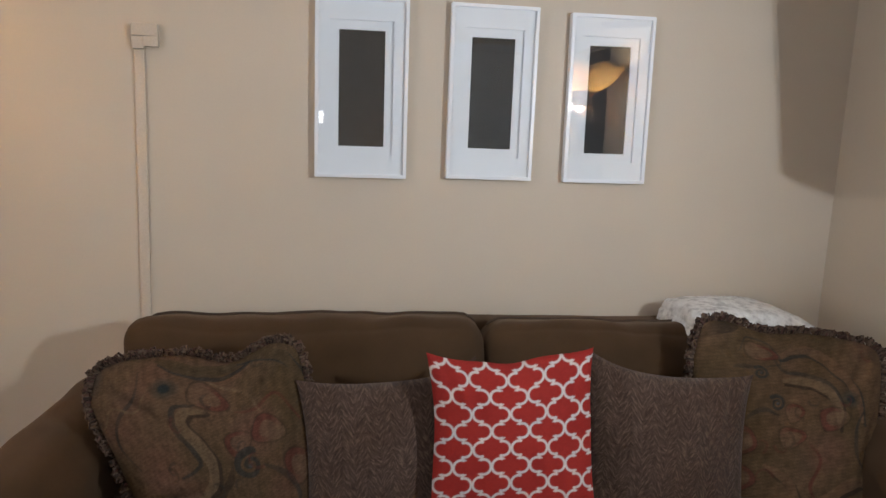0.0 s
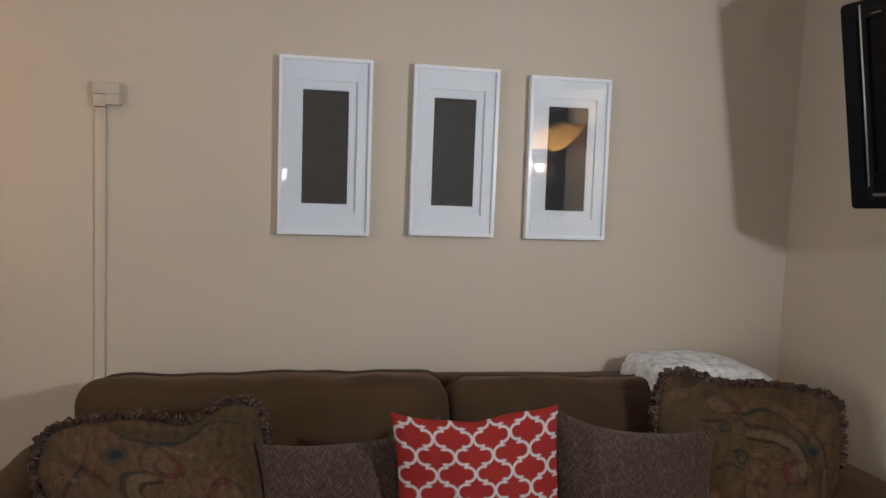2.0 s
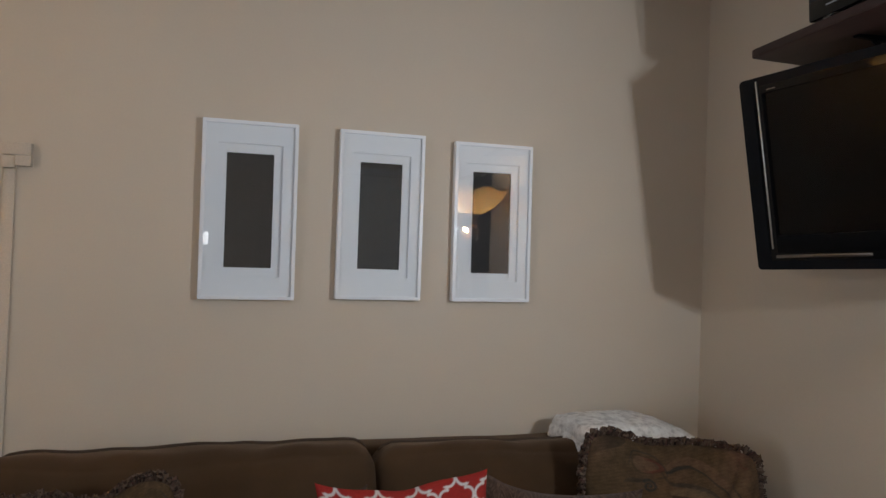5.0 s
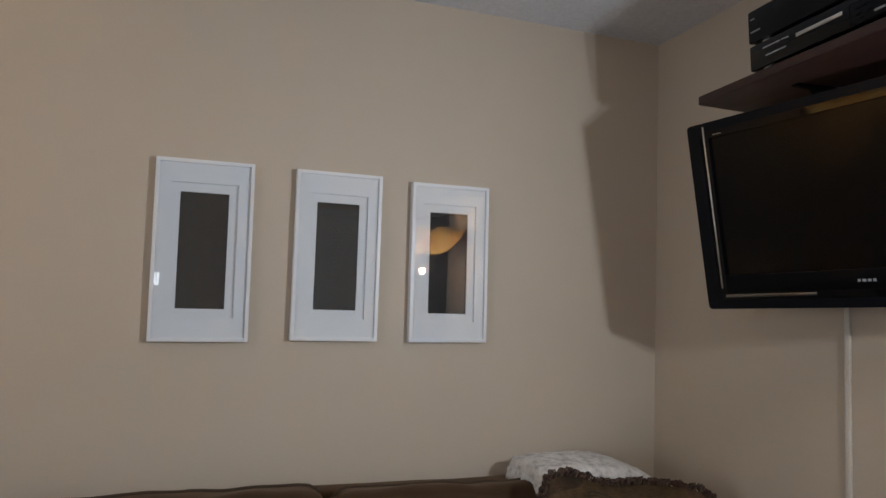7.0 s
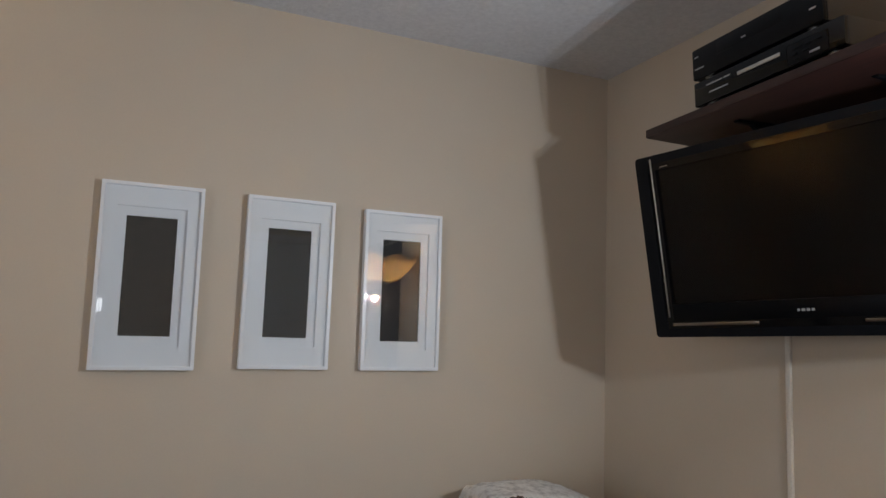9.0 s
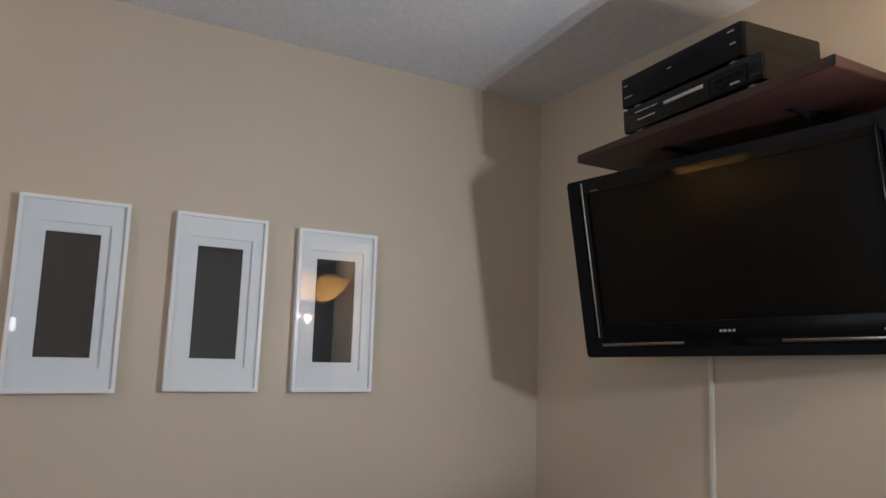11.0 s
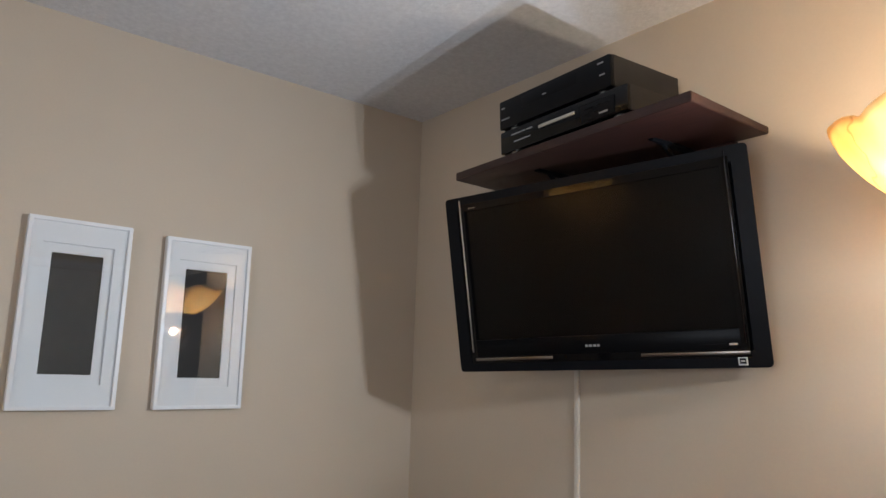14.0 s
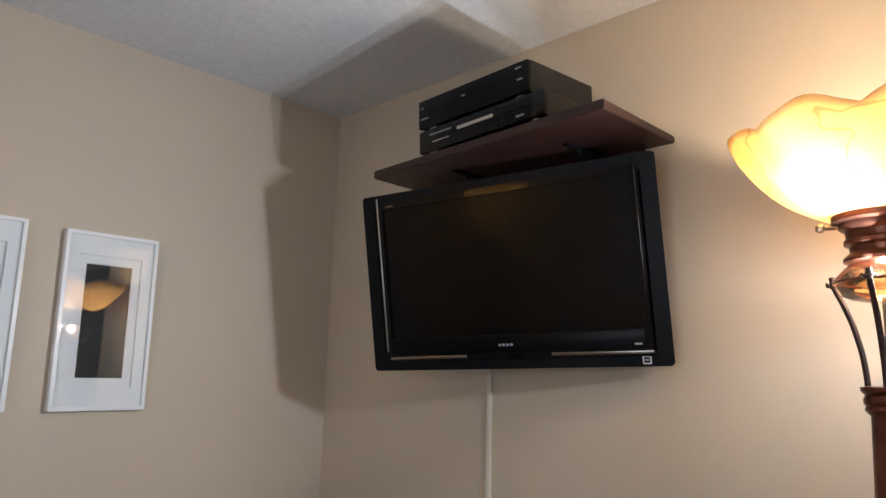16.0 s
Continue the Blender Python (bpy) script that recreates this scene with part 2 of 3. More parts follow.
def cushion_block(x, y, z, r, cuts=22, puff=(0, 0, 0), lumps=0.0, seed=0.0, seam=None):
    """A soft rounded block, half sizes x y z, edge radius r, swollen by puff and uneven by lumps."""
    bm = bmesh.new()
    bmesh.ops.create_cube(bm, size=2)
    bmesh.ops.subdivide_edges(bm, edges=bm.edges[:], cuts=cuts, use_grid_fill=True)
    half = Vector((x, y, z))
    for v in bm.verts:
        u = v.co.copy()
        p = Vector((u.x * x, u.y * y, u.z * z))
        core = Vector([max(-h + r, min(h - r, c)) for c, h in zip(p, half)])
        d = p - core
        if d.length > 1e-6:
            p = core + d.normalized() * r
        p.x += math.copysign(puff[0], u.x) * (1 - u.y**2) * (1 - u.z**2) * abs(u.x)
        p.y += math.copysign(puff[1], u.y) * (1 - u.x**4) * (1 - u.z**2) * abs(u.y)
        p.z += math.copysign(puff[2], u.z) * (1 - u.x**4) * (1 - u.y**2) * abs(u.z)
        if lumps:
            p += noise.noise_vector(p * 3.1 + Vector((seed, seed * 2, 0))) * lumps + noise.noise_vector(p * 9 + Vector((seed, 0, seed))) * lumps * 0.3
        v.co = p
        if seam is not None and abs(u.y - 0.2) < 0.005 and u.z > 0.999:
            seam.append(p.copy())
    return bm


# ---- the room ----
NORTH, EAST, SOUTH, WEST, TOP = 2.3, 1.704, -1.35, -2.3, 2.44


def setting(name, bm, material, label, smooth=False):
    return tagged(part(name, bm, material, None, label, smooth), label, name.split("_")[0], "", "structure")


setting("floor", box(WEST - 0.12, EAST + 0.12, SOUTH - 0.12, NORTH + 0.12, -0.1, 0), CARPET, "grey-beige carpeted floor of a small living room")
setting("ceiling", box(WEST - 0.12, EAST + 0.12, SOUTH - 0.12, NORTH + 0.12, TOP, TOP + 0.1), CEILING, "white ceiling with rough sprayed texture")
setting("wall_north", box(WEST - 0.12, EAST + 0.12, NORTH, NORTH + 0.12, 0, TOP), WALL, "beige painted wall behind the brown sofa")
HY0, HY1, HZ = -1.0, -0.11, 2.06
east = bmesh.new()
for y0, y1, z0, z1 in ((HY1, NORTH, 0, TOP), (SOUTH, HY0, 0, TOP), (HY0, HY1, HZ, TOP)):
    box(EAST, EAST + 0.12, y0, y1, z0, z1, into=east)
# hall box; its dark colour stands in for missing light
hall = bmesh.new()
for c in ((EAST + 0.12, 3.1, SOUTH - 0.1, SOUTH, 0, TOP), (EAST + 0.12, 3.1, 0.3, 0.4, 0, TOP), (3.1, 3.2, SOUTH - 0.1, 0.4, 0, TOP), (EAST + 0.12, 3.2, SOUTH - 0.1, 0.4, TOP, TOP + 0.1), (EAST + 0.12, 3.2, SOUTH - 0.1, 0.4, -0.1, 0)):
    box(*c, into=hall)
setting("wall_hall", hall, HALL_DARK, "hall beyond the open doorway, coloured dark as if unlit")
setting("wall_east", east, WALL, "beige painted wall that carries television and shelf")
# opening for the added window, out of view, that carries the fill
WY0, WY1, WZ0, WZ1 = -0.87, 0.47, 0.93, 1.97
west = bmesh.new()
for y0, y1, z0, z1 in ((SOUTH, WY0, 0, TOP), (WY1, NORTH, 0, TOP), (WY0, WY1, 0, WZ0), (WY0, WY1, WZ1, TOP)):
    box(WEST - 0.12, WEST, y0, y1, z0, z1, into=west)
setting("wall_west", west, WALL, "plain beige painted side wall")
DX0, DX1, DZ = 0.84, 1.6, 2.085
south = bmesh.new()
for x0, x1, z0, z1 in ((WEST - 0.12, DX0, 0, TOP), (DX1, EAST + 0.12, 0, TOP), (DX0, DX1, DZ, TOP)):
    box(x0, x1, SOUTH - 0.12, SOUTH, z0, z1, into=south)
setting("wall_south", south, WALL, "beige painted wall with a pale panelled door")


def panel_door():
    ob = thing("door_1", pose((DX0 + DX1) / 2, SOUTH, 0), "closed pale grey six-panel door in its white casing", "door")
    ob["kind"] = "structure"
    w = (DX1 - DX0) / 2
    part("leaf", box(-w + 0.004, w - 0.004, -0.055, -0.02, 0.006, DZ - 0.004, 0.002), DOOR_PAINT, ob)
    for sx in (-1, 1):
        for z0, z1 in ((0.2, 0.85), (0.98, 1.6), (1.69, 1.89)):
            x0, x1 = sorted((sx * 0.055, sx * (w - 0.09)))
            part("panel", box(x0 + 0.02, x1 - 0.02, -0.02, -0.013, z0 + 0.02, z1 - 0.02, 0.005), DOOR_PAINT, ob)
            moulding = ring((x1 - x0) / 2, (z1 - z0) / 2, 0.012, -0.008, 0.002, 0.003)
            part("panel_moulding", moulding, DOOR_PAINT, ob).location = ((x0 + x1) / 2, -0.012, (z0 + z1) / 2)
    for x0, x1, z0, z1 in ((-w - 0.06, -w, 0, DZ + 0.06), (w, w + 0.06, 0, DZ + 0.06), (-w, w, DZ, DZ + 0.06)):
        part("casing", box(x0, x1, 0.001, 0.017, z0, z1, 0.004), DOOR_PAINT, ob)
    part("knob", turned([(0.012, 0), (0.012, 0.03), (0.026, 0.04), (0.028, 0.055), (0.02, 0.066)], 20), BRASS, ob, "brass knob").matrix_basis = pose(-w + 0.06, -0.02, 1.0, -90)
    return ob


def window():
    ob = thing("added_window_1", pose(WEST, (WY0 + WY1) / 2, (WZ0 + WZ1) / 2), "unseen white framed window added to hold the daylight fill", "window")
    ob["kind"] = "structure"
    w, h = (WY1 - WY0) / 2, (WZ1 - WZ0) / 2
    for y0, y1, z0, z1 in ((-w, -w + 0.04, -h, h), (w - 0.04, w, -h, h), (-w + 0.04, w - 0.04, -h, -h + 0.04), (-w + 0.04, w - 0.04, h - 0.04, h)):
        part("window_frame", box(-0.1, -0.05, y0, y1, z0, z1, 0.003), WHITE, ob)
    pane = part("pane", box(-0.08, -0.076, -w + 0.04, w - 0.04, -h + 0.04, h - 0.04), GLASS, ob)
    pane.visible_shadow = False
    part("window_sill", box(-0.05, 0.03, -w - 0.03, w + 0.03, -h - 0.025, -h, 0.004), WHITE, ob)
    return ob


window()
# glowing block added for a bright spot of unknown source mirrored in the glass
_e = Tree("spot_glow", (0.9, 0.92, 1.0), 0.4)
_e.set("Emission Color", (0.9, 0.95, 1.0, 1)).set("Emission Strength", 9.0)
sw = thing("bright_spot", pose(-0.24, SOUTH, 1.5), "small lit white block standing in for an unidentified bright spot", "night light")
part("housing", box(-0.03, 0.03, 0.0, 0.02, -0.055, 0.055, 0.004), WHITE, sw)
part("lens", box(-0.017, 0.017, 0.02, 0.028, -0.047, 0.047, 0.003), _e.m, sw)


# ---- cable covers ----
def raceway_north():
    ob = thing("cable_cover", pose(-0.635, NORTH, 0), "beige painted cable cover running up the wall to a box", "cable cover")
    part("channel", box(-0.0155, 0.0155, -0.009, 0, 0.02, 1.612, 0.003), PAINTED, ob)
    part("elbow", box(-0.0175, 0.0172, -0.022, 0, 1.6125, 1.649, 0.002), PAINTED, ob)
    bm = box(-0.018, 0.058, -0.026, 0, 1.6495, 1.686, 0.003)
    box(0.0175, 0.058, -0.026, 0, 1.620, 1.6494, 0.0, into=bm)
    part("junction_box", bm, PAINTED, ob)
    return ob


def raceway_east():
    ob = thing("cable_cover", pose(EAST, 1.448, 0), "slim off-white cable cover running down from the television", "cable cover")
    part("channel", box(-0.011, 0, -0.0085, 0.0085, 0.02, 1.5, 0.003), OFF_WHITE, ob)
    return ob


raceway_north()
raceway_east()


# ---- pictures ----
def ring(w, h, inner, y0, y1, bevel, corner=0.0):
    """Four mitred strips round an opening, half sizes w h outside, inner strip width."""
    bm = bmesh.new()
    o = [(-w, -h), (w, -h), (w, h), (-w, h)]
    i = [(-w + inner, -h + inner), (w - inner, -h + inner), (w - inner, h - inner), (-w + inner, h - inner)]
    vo = [[bm.verts.new((x, y, z)) for x, z in o] for y in (y0, y1)]
    vi = [[bm.verts.new((x, y, z)) for x, z in i] for y in (y0, y1)]
    for k in range(4):
        j = (k + 1) % 4
        bm.faces.new((vo[0][k], vo[0][j], vi[0][j], vi[0][k]))
        bm.faces.new((vo[1][k], vi[1][k], vi[1][j], vo[1][j]))
        bm.faces.new((vo[0][k], vo[1][k], vo[1][j], vo[0][j]))
        bm.faces.new((vi[0][k], vi[0][j], vi[1][j], vi[1][k]))
    bmesh.ops.recalc_face_normals(bm, faces=bm.faces)
    if corner:
        posts = [e for e in bm.edges if abs(e.verts[0].co.x - e.verts[1].co.x) < 1e-6 and abs(e.verts[0].co.z - e.verts[1].co.z) < 1e-6 and abs(abs(e.verts[0].co.x) - w) < 1e-6]
        bmesh.ops.bevel(bm, geom=posts, offset=corner, segments=5, affect="EDGES", profile=0.5)
    if bevel:
        bmesh.ops.bevel(bm, geom=bm.edges[:], offset=bevel, segments=2, affect="EDGES")
    return bm


def slab_with_hole(w, h, hw, hh, y0, y1):
    bm = bmesh.new()
    for x0, x1, z0, z1 in ((-w, -hw, -h, h), (hw, w, -h, h), (-hw, hw, -h, -hh), (-hw, hw, hh, h)):
        box(x0, x1, y0, y1, z0, z1, into=bm)
    return bm


def picture(x, z, lean, w, h):
    """A white box frame with a stepped white mat round a black opening; y = 0 is the wall."""
    ob = thing("picture_frame", pose(x, NORTH, z, 0, lean, 0), "white box frame with double white mat round black backing", "picture frame", "row of three frames")
    k = w / 0.1445
    part("moulding", ring(w, h, 0.0115, -0.031, -0.002, 0.0016), WHITE, ob)
    part("back_board", box(-w + 0.011, w - 0.011, -0.005, -0.003, -h + 0.011, h - 0.011), BACKING, ob)
    part("inner_mat", slab_with_hole(w - 0.0114, h - 0.0114, 0.0715 * k, 0.1785 * k, -0.0100, -0.0052), MAT_BOARD, ob, smooth=False)
    part("outer_mat", slab_with_hole(w - 0.0114, h - 0.0114, 0.0985 * k, 0.2065 * k, -0.0205, -0.0102), MAT_BOARD, ob, smooth=False)
    pane = part("glass", box(-w + 0.0114, w - 0.0114, -0.0240, -0.0225, -h + 0.0114, h - 0.0114), GLASS, ob, "clear reflecting glass")
    pane.visible_shadow = False
    return ob


panel_door()
picture(0.0325, 1.5265, -0.45, 0.145, 0.278)
picture(0.449, 1.5304, -0.15, 0.1417, 0.2745)
picture(0.839, 1.5274, -0.5, 0.1408, 0.2706)


# ---- sofa ----
def sofa():
    ob = thing("sofa", pose(0.41, 1.75, 0), "brown microfibre sofa with two loose back cushions, against the wall", "sofa")
    hw = 1.01
    part("base", cushion_block(hw + 0.2, 0.44, 0.13, 0.03, 10), TWILL, ob).location = (0, 0.06, 0.2)
    for sx in (-1, 1):
        s = part("seat_cushion", cushion_block(hw / 2, 0.36, 0.085, 0.045, 20, (0, 0.01, 0.02), 0.012, sx), TWILL, ob)
        s.location = (sx * hw / 2, -0.08, 0.365)
        seam = []
        bm = cushion_block(hw / 2, 0.115, 0.235, 0.075, 34, (0, 0.035, 0.008), 0.028, 4.0 * sx + 2, seam)
        seam.sort(key=lambda p: p.x)
        pts = [p + Vector((0, -0.003, 0.003)) for p in seam]
        b = part("back_cushion", bm, TWILL, ob, "plump brown back cushion with piped seam")
        b.matrix_basis = pose(sx * hw / 2, 0.265, 0.612, -11)
        p = part("piping", tube(pts, 0.0048, 6), PIPING, b)
    part("back_frame", cushion_block(hw + 0.02, 0.09, 0.27, 0.06, 20, (0, 0, 0.01), 0.012, 7), TWILL, ob).location = (0, 0.44, 0.54)
    for sx in (-1, 1):
        bm = cushion_block(0.115, 0.42, 0.17, 0.1, 20, (0.012, 0, 0.012), 0.012, 11 * sx)
        part("arm", bm, TWILL, ob, "rounded padded arm").location = (sx * (hw + 0.115), 0.05, 0.47)
        for y in (-0.3, 0.42):
            part("leg", turned([(0.02, 0), (0.03, 0.07)], 14), LEG_WOOD, ob).location = (sx * (hw + 0.1), y, 0.0)
    return ob


sofa()


# ---- pillows ----
def mixc(c, d, k):
    k = k[..., None]
    return c * (1 - k) + np.array(d) * k


def stroke(dist, width, soft=0.004):
    return np.clip((width - np.abs(dist)) / soft + 0.5, 0, 1)


def along(u, v, pts, width):
    """A band of varying width along a polyline in pattern space."""
    best = np.full(u.shape, 9.0)
    for i, ((x0, y0), (x1, y1)) in enumerate(zip(pts, pts[1:])):
        dx, dy = x1 - x0, y1 - y0
        k = np.clip(((u - x0) * dx + (v - y0) * dy) / (dx * dx + dy * dy + 1e-12), 0, 1)
        w = width((i + k) / (len(pts) - 1))
        best = np.minimum(best, np.hypot(u - x0 - k * dx, v - y0 - k * dy) - w)
    return np.clip(-best / 0.006 + 0.5, 0, 1), best


def curl(cx, cy, size, turn, spin=1, rounds=1.6, tail=0.0):
    pts = []
    for k in range(34):
        s = k / 33
        a = turn + spin * rounds * 2 * math.pi * s
        r = size * (1 - s) ** 0.9 + 0.004
        pts.append((cx + r * math.cos(a), cy + r * math.sin(a)))
    return pts


def bend(*ctrl, n=26):
    """A smooth run through control points."""
    c = [Vector((*p, 0)) for p in ctrl]
    c = [c[0] * 2 - c[1]] + c + [c[-1] * 2 - c[-2]]
    out = []
    for i in range(1, len(c) - 2):
        for k in range(n // (len(c) - 3) + 1):
            t = k / (n // (len(c) - 3) + 1)
            p = 0.5 * (2 * c[i] + (c[i + 1] - c[i - 1]) * t + (2 * c[i - 1] - 5 * c[i] + 4 * c[i + 1] - c[i + 2]) * t * t + (3 * c[i] - c[i - 1] - 3 * c[i + 1] + c[i + 2]) * t**3)
            out.append((p.x, p.y))
    out.append((c[-2].x, c[-2].y))
    return out


def field(u, v, f, seed):
    a = np.zeros(u.shape)
    r = np.random.RandomState(seed)
    for _ in range(14):
        k = r.normal(size=2) * f
        a += np.sin(u * k[0] + v * k[1] + r.uniform(0, 6.3))
    return a / 14 * 2


OLIVE, TAN, RUST, TEAL, DARK = (0.08, 0.05, 0.025), (0.135, 0.076, 0.042), (0.1, 0.026, 0.02), (0.028, 0.028, 0.026), (0.032, 0.022, 0.016)


CREAM = (0.15, 0.098, 0.056)


class Cloth:
    """Draws scrolls, leaves and curls on a square of cloth; places run from -1 to 1."""

    def __init__(self, u, v, seed):
        self.seed = seed
        c = np.zeros(u.shape + (3,)) + np.array((0.112, 0.066, 0.037))
        c = mixc(c, OLIVE, np.clip(field(u, v, 3.2, seed) * 1.2 + 0.4, 0, 1))
        c = mixc(c, (0.125, 0.062, 0.04), np.clip(field(u, v, 3.6, seed + 5) * 1.5 - 0.1, 0, 0.8))
        self.c = mixc(c, TEAL, np.clip(field(u, v, 4.5, seed + 9) * 1.6 - 0.95, 0, 0.5))
        self.u, self.v = u + 0.014 * field(u, v, 14, seed + 2), v + 0.014 * field(u, v, 14, seed + 3)

    def lay(self, colour, k):
        self.c = mixc(self.c, colour, k)

    def band(self, width, *pts, colour=CREAM, edge=DARK):
        """A swelling band with a dark lower edge."""
        swell = lambda q: width * (0.3 + 0.7 * np.sin(np.pi * np.clip(q, 0, 1)))
        run = bend(*pts)
        if edge is not None:
            k, d = along(self.u, self.v, [(x + 0.028, y - 0.028) for x, y in run], lambda q: swell(q) * 1.15)
            self.lay(edge, k * 0.82)
        k, d = along(self.u, self.v, run, swell)
        self.lay(colour, k * 0.85)
        self.lay(OLIVE, np.clip(field(self.u, self.v, 16, self.seed + 31), 0, 1) * k * 0.45)

    def line(self, width, *pts, colour=TEAL):
        k, d = along(self.u, self.v, bend(*pts), lambda q: width * (0.35 + 0.65 * np.sin(np.pi * np.clip(q, 0, 1))))
        self.lay(colour, k * 0.78 * np.clip(0.8 + 0.5 * field(self.u, self.v, 9, self.seed + 40), 0.3, 1))

    def leaf(self, x, y, sx, sy, turn, gap):
        """A rust ring, open at one side, round a tan heart."""
        a, b = (self.u - x) * math.cos(turn) + (self.v - y) * math.sin(turn), -(self.u - x) * math.sin(turn) + (self.v - y) * math.cos(turn)
        r = np.hypot(a / sx, b / sy * (1 + 0.35 * a / sx))
        self.lay((0.14, 0.082, 0.05), np.clip((1 - r) / 0.06, 0, 1) * 0.5)
        self.lay(RUST, stroke(r - 0.86, 0.2, 0.08) * np.clip(0.62 + 0.75 * np.cos(np.arctan2(b, a) - gap), 0.0, 1) * 0.75)
        self.lay(DARK, stroke(r - 1.08, 0.05, 0.05) * 0.5)

    def eye(self, x, y, s):
        r = np.hypot((self.u - x) / 1.25, self.v - y)
        self.lay((0.05, 0.043, 0.032), np.clip((s * 2.1 - r) / (s * 0.9), 0, 1) * 0.75)
        self.lay((0.022, 0.026, 0.027), np.clip((s - r) / (s * 0.4), 0, 1))

    def spiral(self, x, y, s, turn, spin):
        k, d = along(self.u, self.v, curl(x, y, s, turn, spin, 1.7), lambda q: 0.2 * s * (1 - q) + 0.07 * s)
        self.lay((0.03, 0.031, 0.029), k * 0.85)
        self.lay((0.06, 0.075, 0.08), np.clip((0.24 * s - np.hypot(self.u - x, self.v - y)) / (0.15 * s), 0, 1) * 0.8)

    def done(self, u, v):
        r = np.random.RandomState(self.seed)
        for _ in range(18):
            x, y, t, s = r.uniform(-0.95, 0.95), r.uniform(-0.95, 0.95), r.uniform(0, 6.3), r.uniform(0.06, 0.13)
            k, d = along(self.u, self.v, curl(x, y, s, t, r.choice((-1, 1)), r.uniform(0.35, 0.8)), lambda q: 0.012 * (1 - q) + 0.004)
            self.lay((TEAL, RUST, TAN, DARK)[r.randint(4)], k * 0.4)
        c = self.c * (1 + 0.2 * field(u, v, 45, self.seed + 20) + 0.16 * field(u, v, 90, self.seed + 21))[..., None]
        rib = 0.88 + 0.12 * np.sin(v * 210) * np.sin(u * 60 + v * 30)
        return np.clip(c * rib[..., None] * 0.95, 0, 1)


def scroll_print(u, v, seed, mirror):
    """Olive cloth with a pale S-shaped scroll, rust leaves and teal curls."""
    t = Cloth(u, v, seed)
    t.band(0.07, (-0.35, 0.95), (0.0, 0.86), (0.32, 0.93), (0.5, 1.0), colour=OLIVE, edge=TEAL)
    t.band(0.06, (0.35, 0.98), (0.62, 0.92), (0.85, 0.8), (0.98, 0.55), colour=OLIVE, edge=TEAL)
    t.line(0.016, (-0.52, 0.85), (-0.58, 0.62), (-0.78, 0.44), (-0.86, 0.2), (-0.76, -0.02))
    t.line(0.012, (-0.95, 0.35), (-0.8, 0.55), (-0.6, 0.5), (-0.42, 0.72), colour=CREAM)
    t.eye(-0.3, 0.69, 0.055)
    t.band(0.065, (0.02, 0.45), (-0.14, 0.46), (-0.22, 0.34), (-0.1, 0.14), (0.0, -0.05), (-0.06, -0.26), (-0.3, -0.4))
    t.line(0.03, (-0.05, 0.52), (-0.24, 0.5), (-0.3, 0.34), (-0.2, 0.14), (-0.12, -0.04), (-0.35, -0.16))
    t.leaf(0.09, 0.58, 0.19, 0.11, -0.55, 0.0)
    t.leaf(0.3, 0.12, 0.13, 0.11, 0.3, 2.6)
    t.leaf(0.6, 0.18, 0.15, 0.12, -0.4, 2.8)
    t.leaf(0.85, -0.2, 0.13, 0.15, 0.2, 2.4)
    t.leaf(-0.62, -0.62, 0.2, 0.13, 0.5, 0.4)
    t.leaf(0.3, -0.75, 0.16, 0.12, -0.2, 1.0)
    t.spiral(0.36, -0.1, 0.13, 1.2, 1)
    t.line(0.03, (0.5, -0.12), (0.64, -0.2), (0.78, -0.36), (0.8, -0.55))
    t.line(0.04, (0.2, -0.1), (0.14, -0.22), (0.0, -0.36), (-0.05, -0.6), colour=DARK)
    t.band(0.05, (-0.95, -0.3), (-0.66, -0.3), (-0.5, -0.42), (-0.2, -0.7), colour=TAN)
    t.line(0.018, (0.3, 0.42), (0.5, 0.4), (0.72, 0.48), (0.9, 0.2), colour=RUST)
    t.line(0.02, (0.1, 0.75), (0.4, 0.6), (0.55, 0.36), colour=CREAM)
    return t.done(u, v)


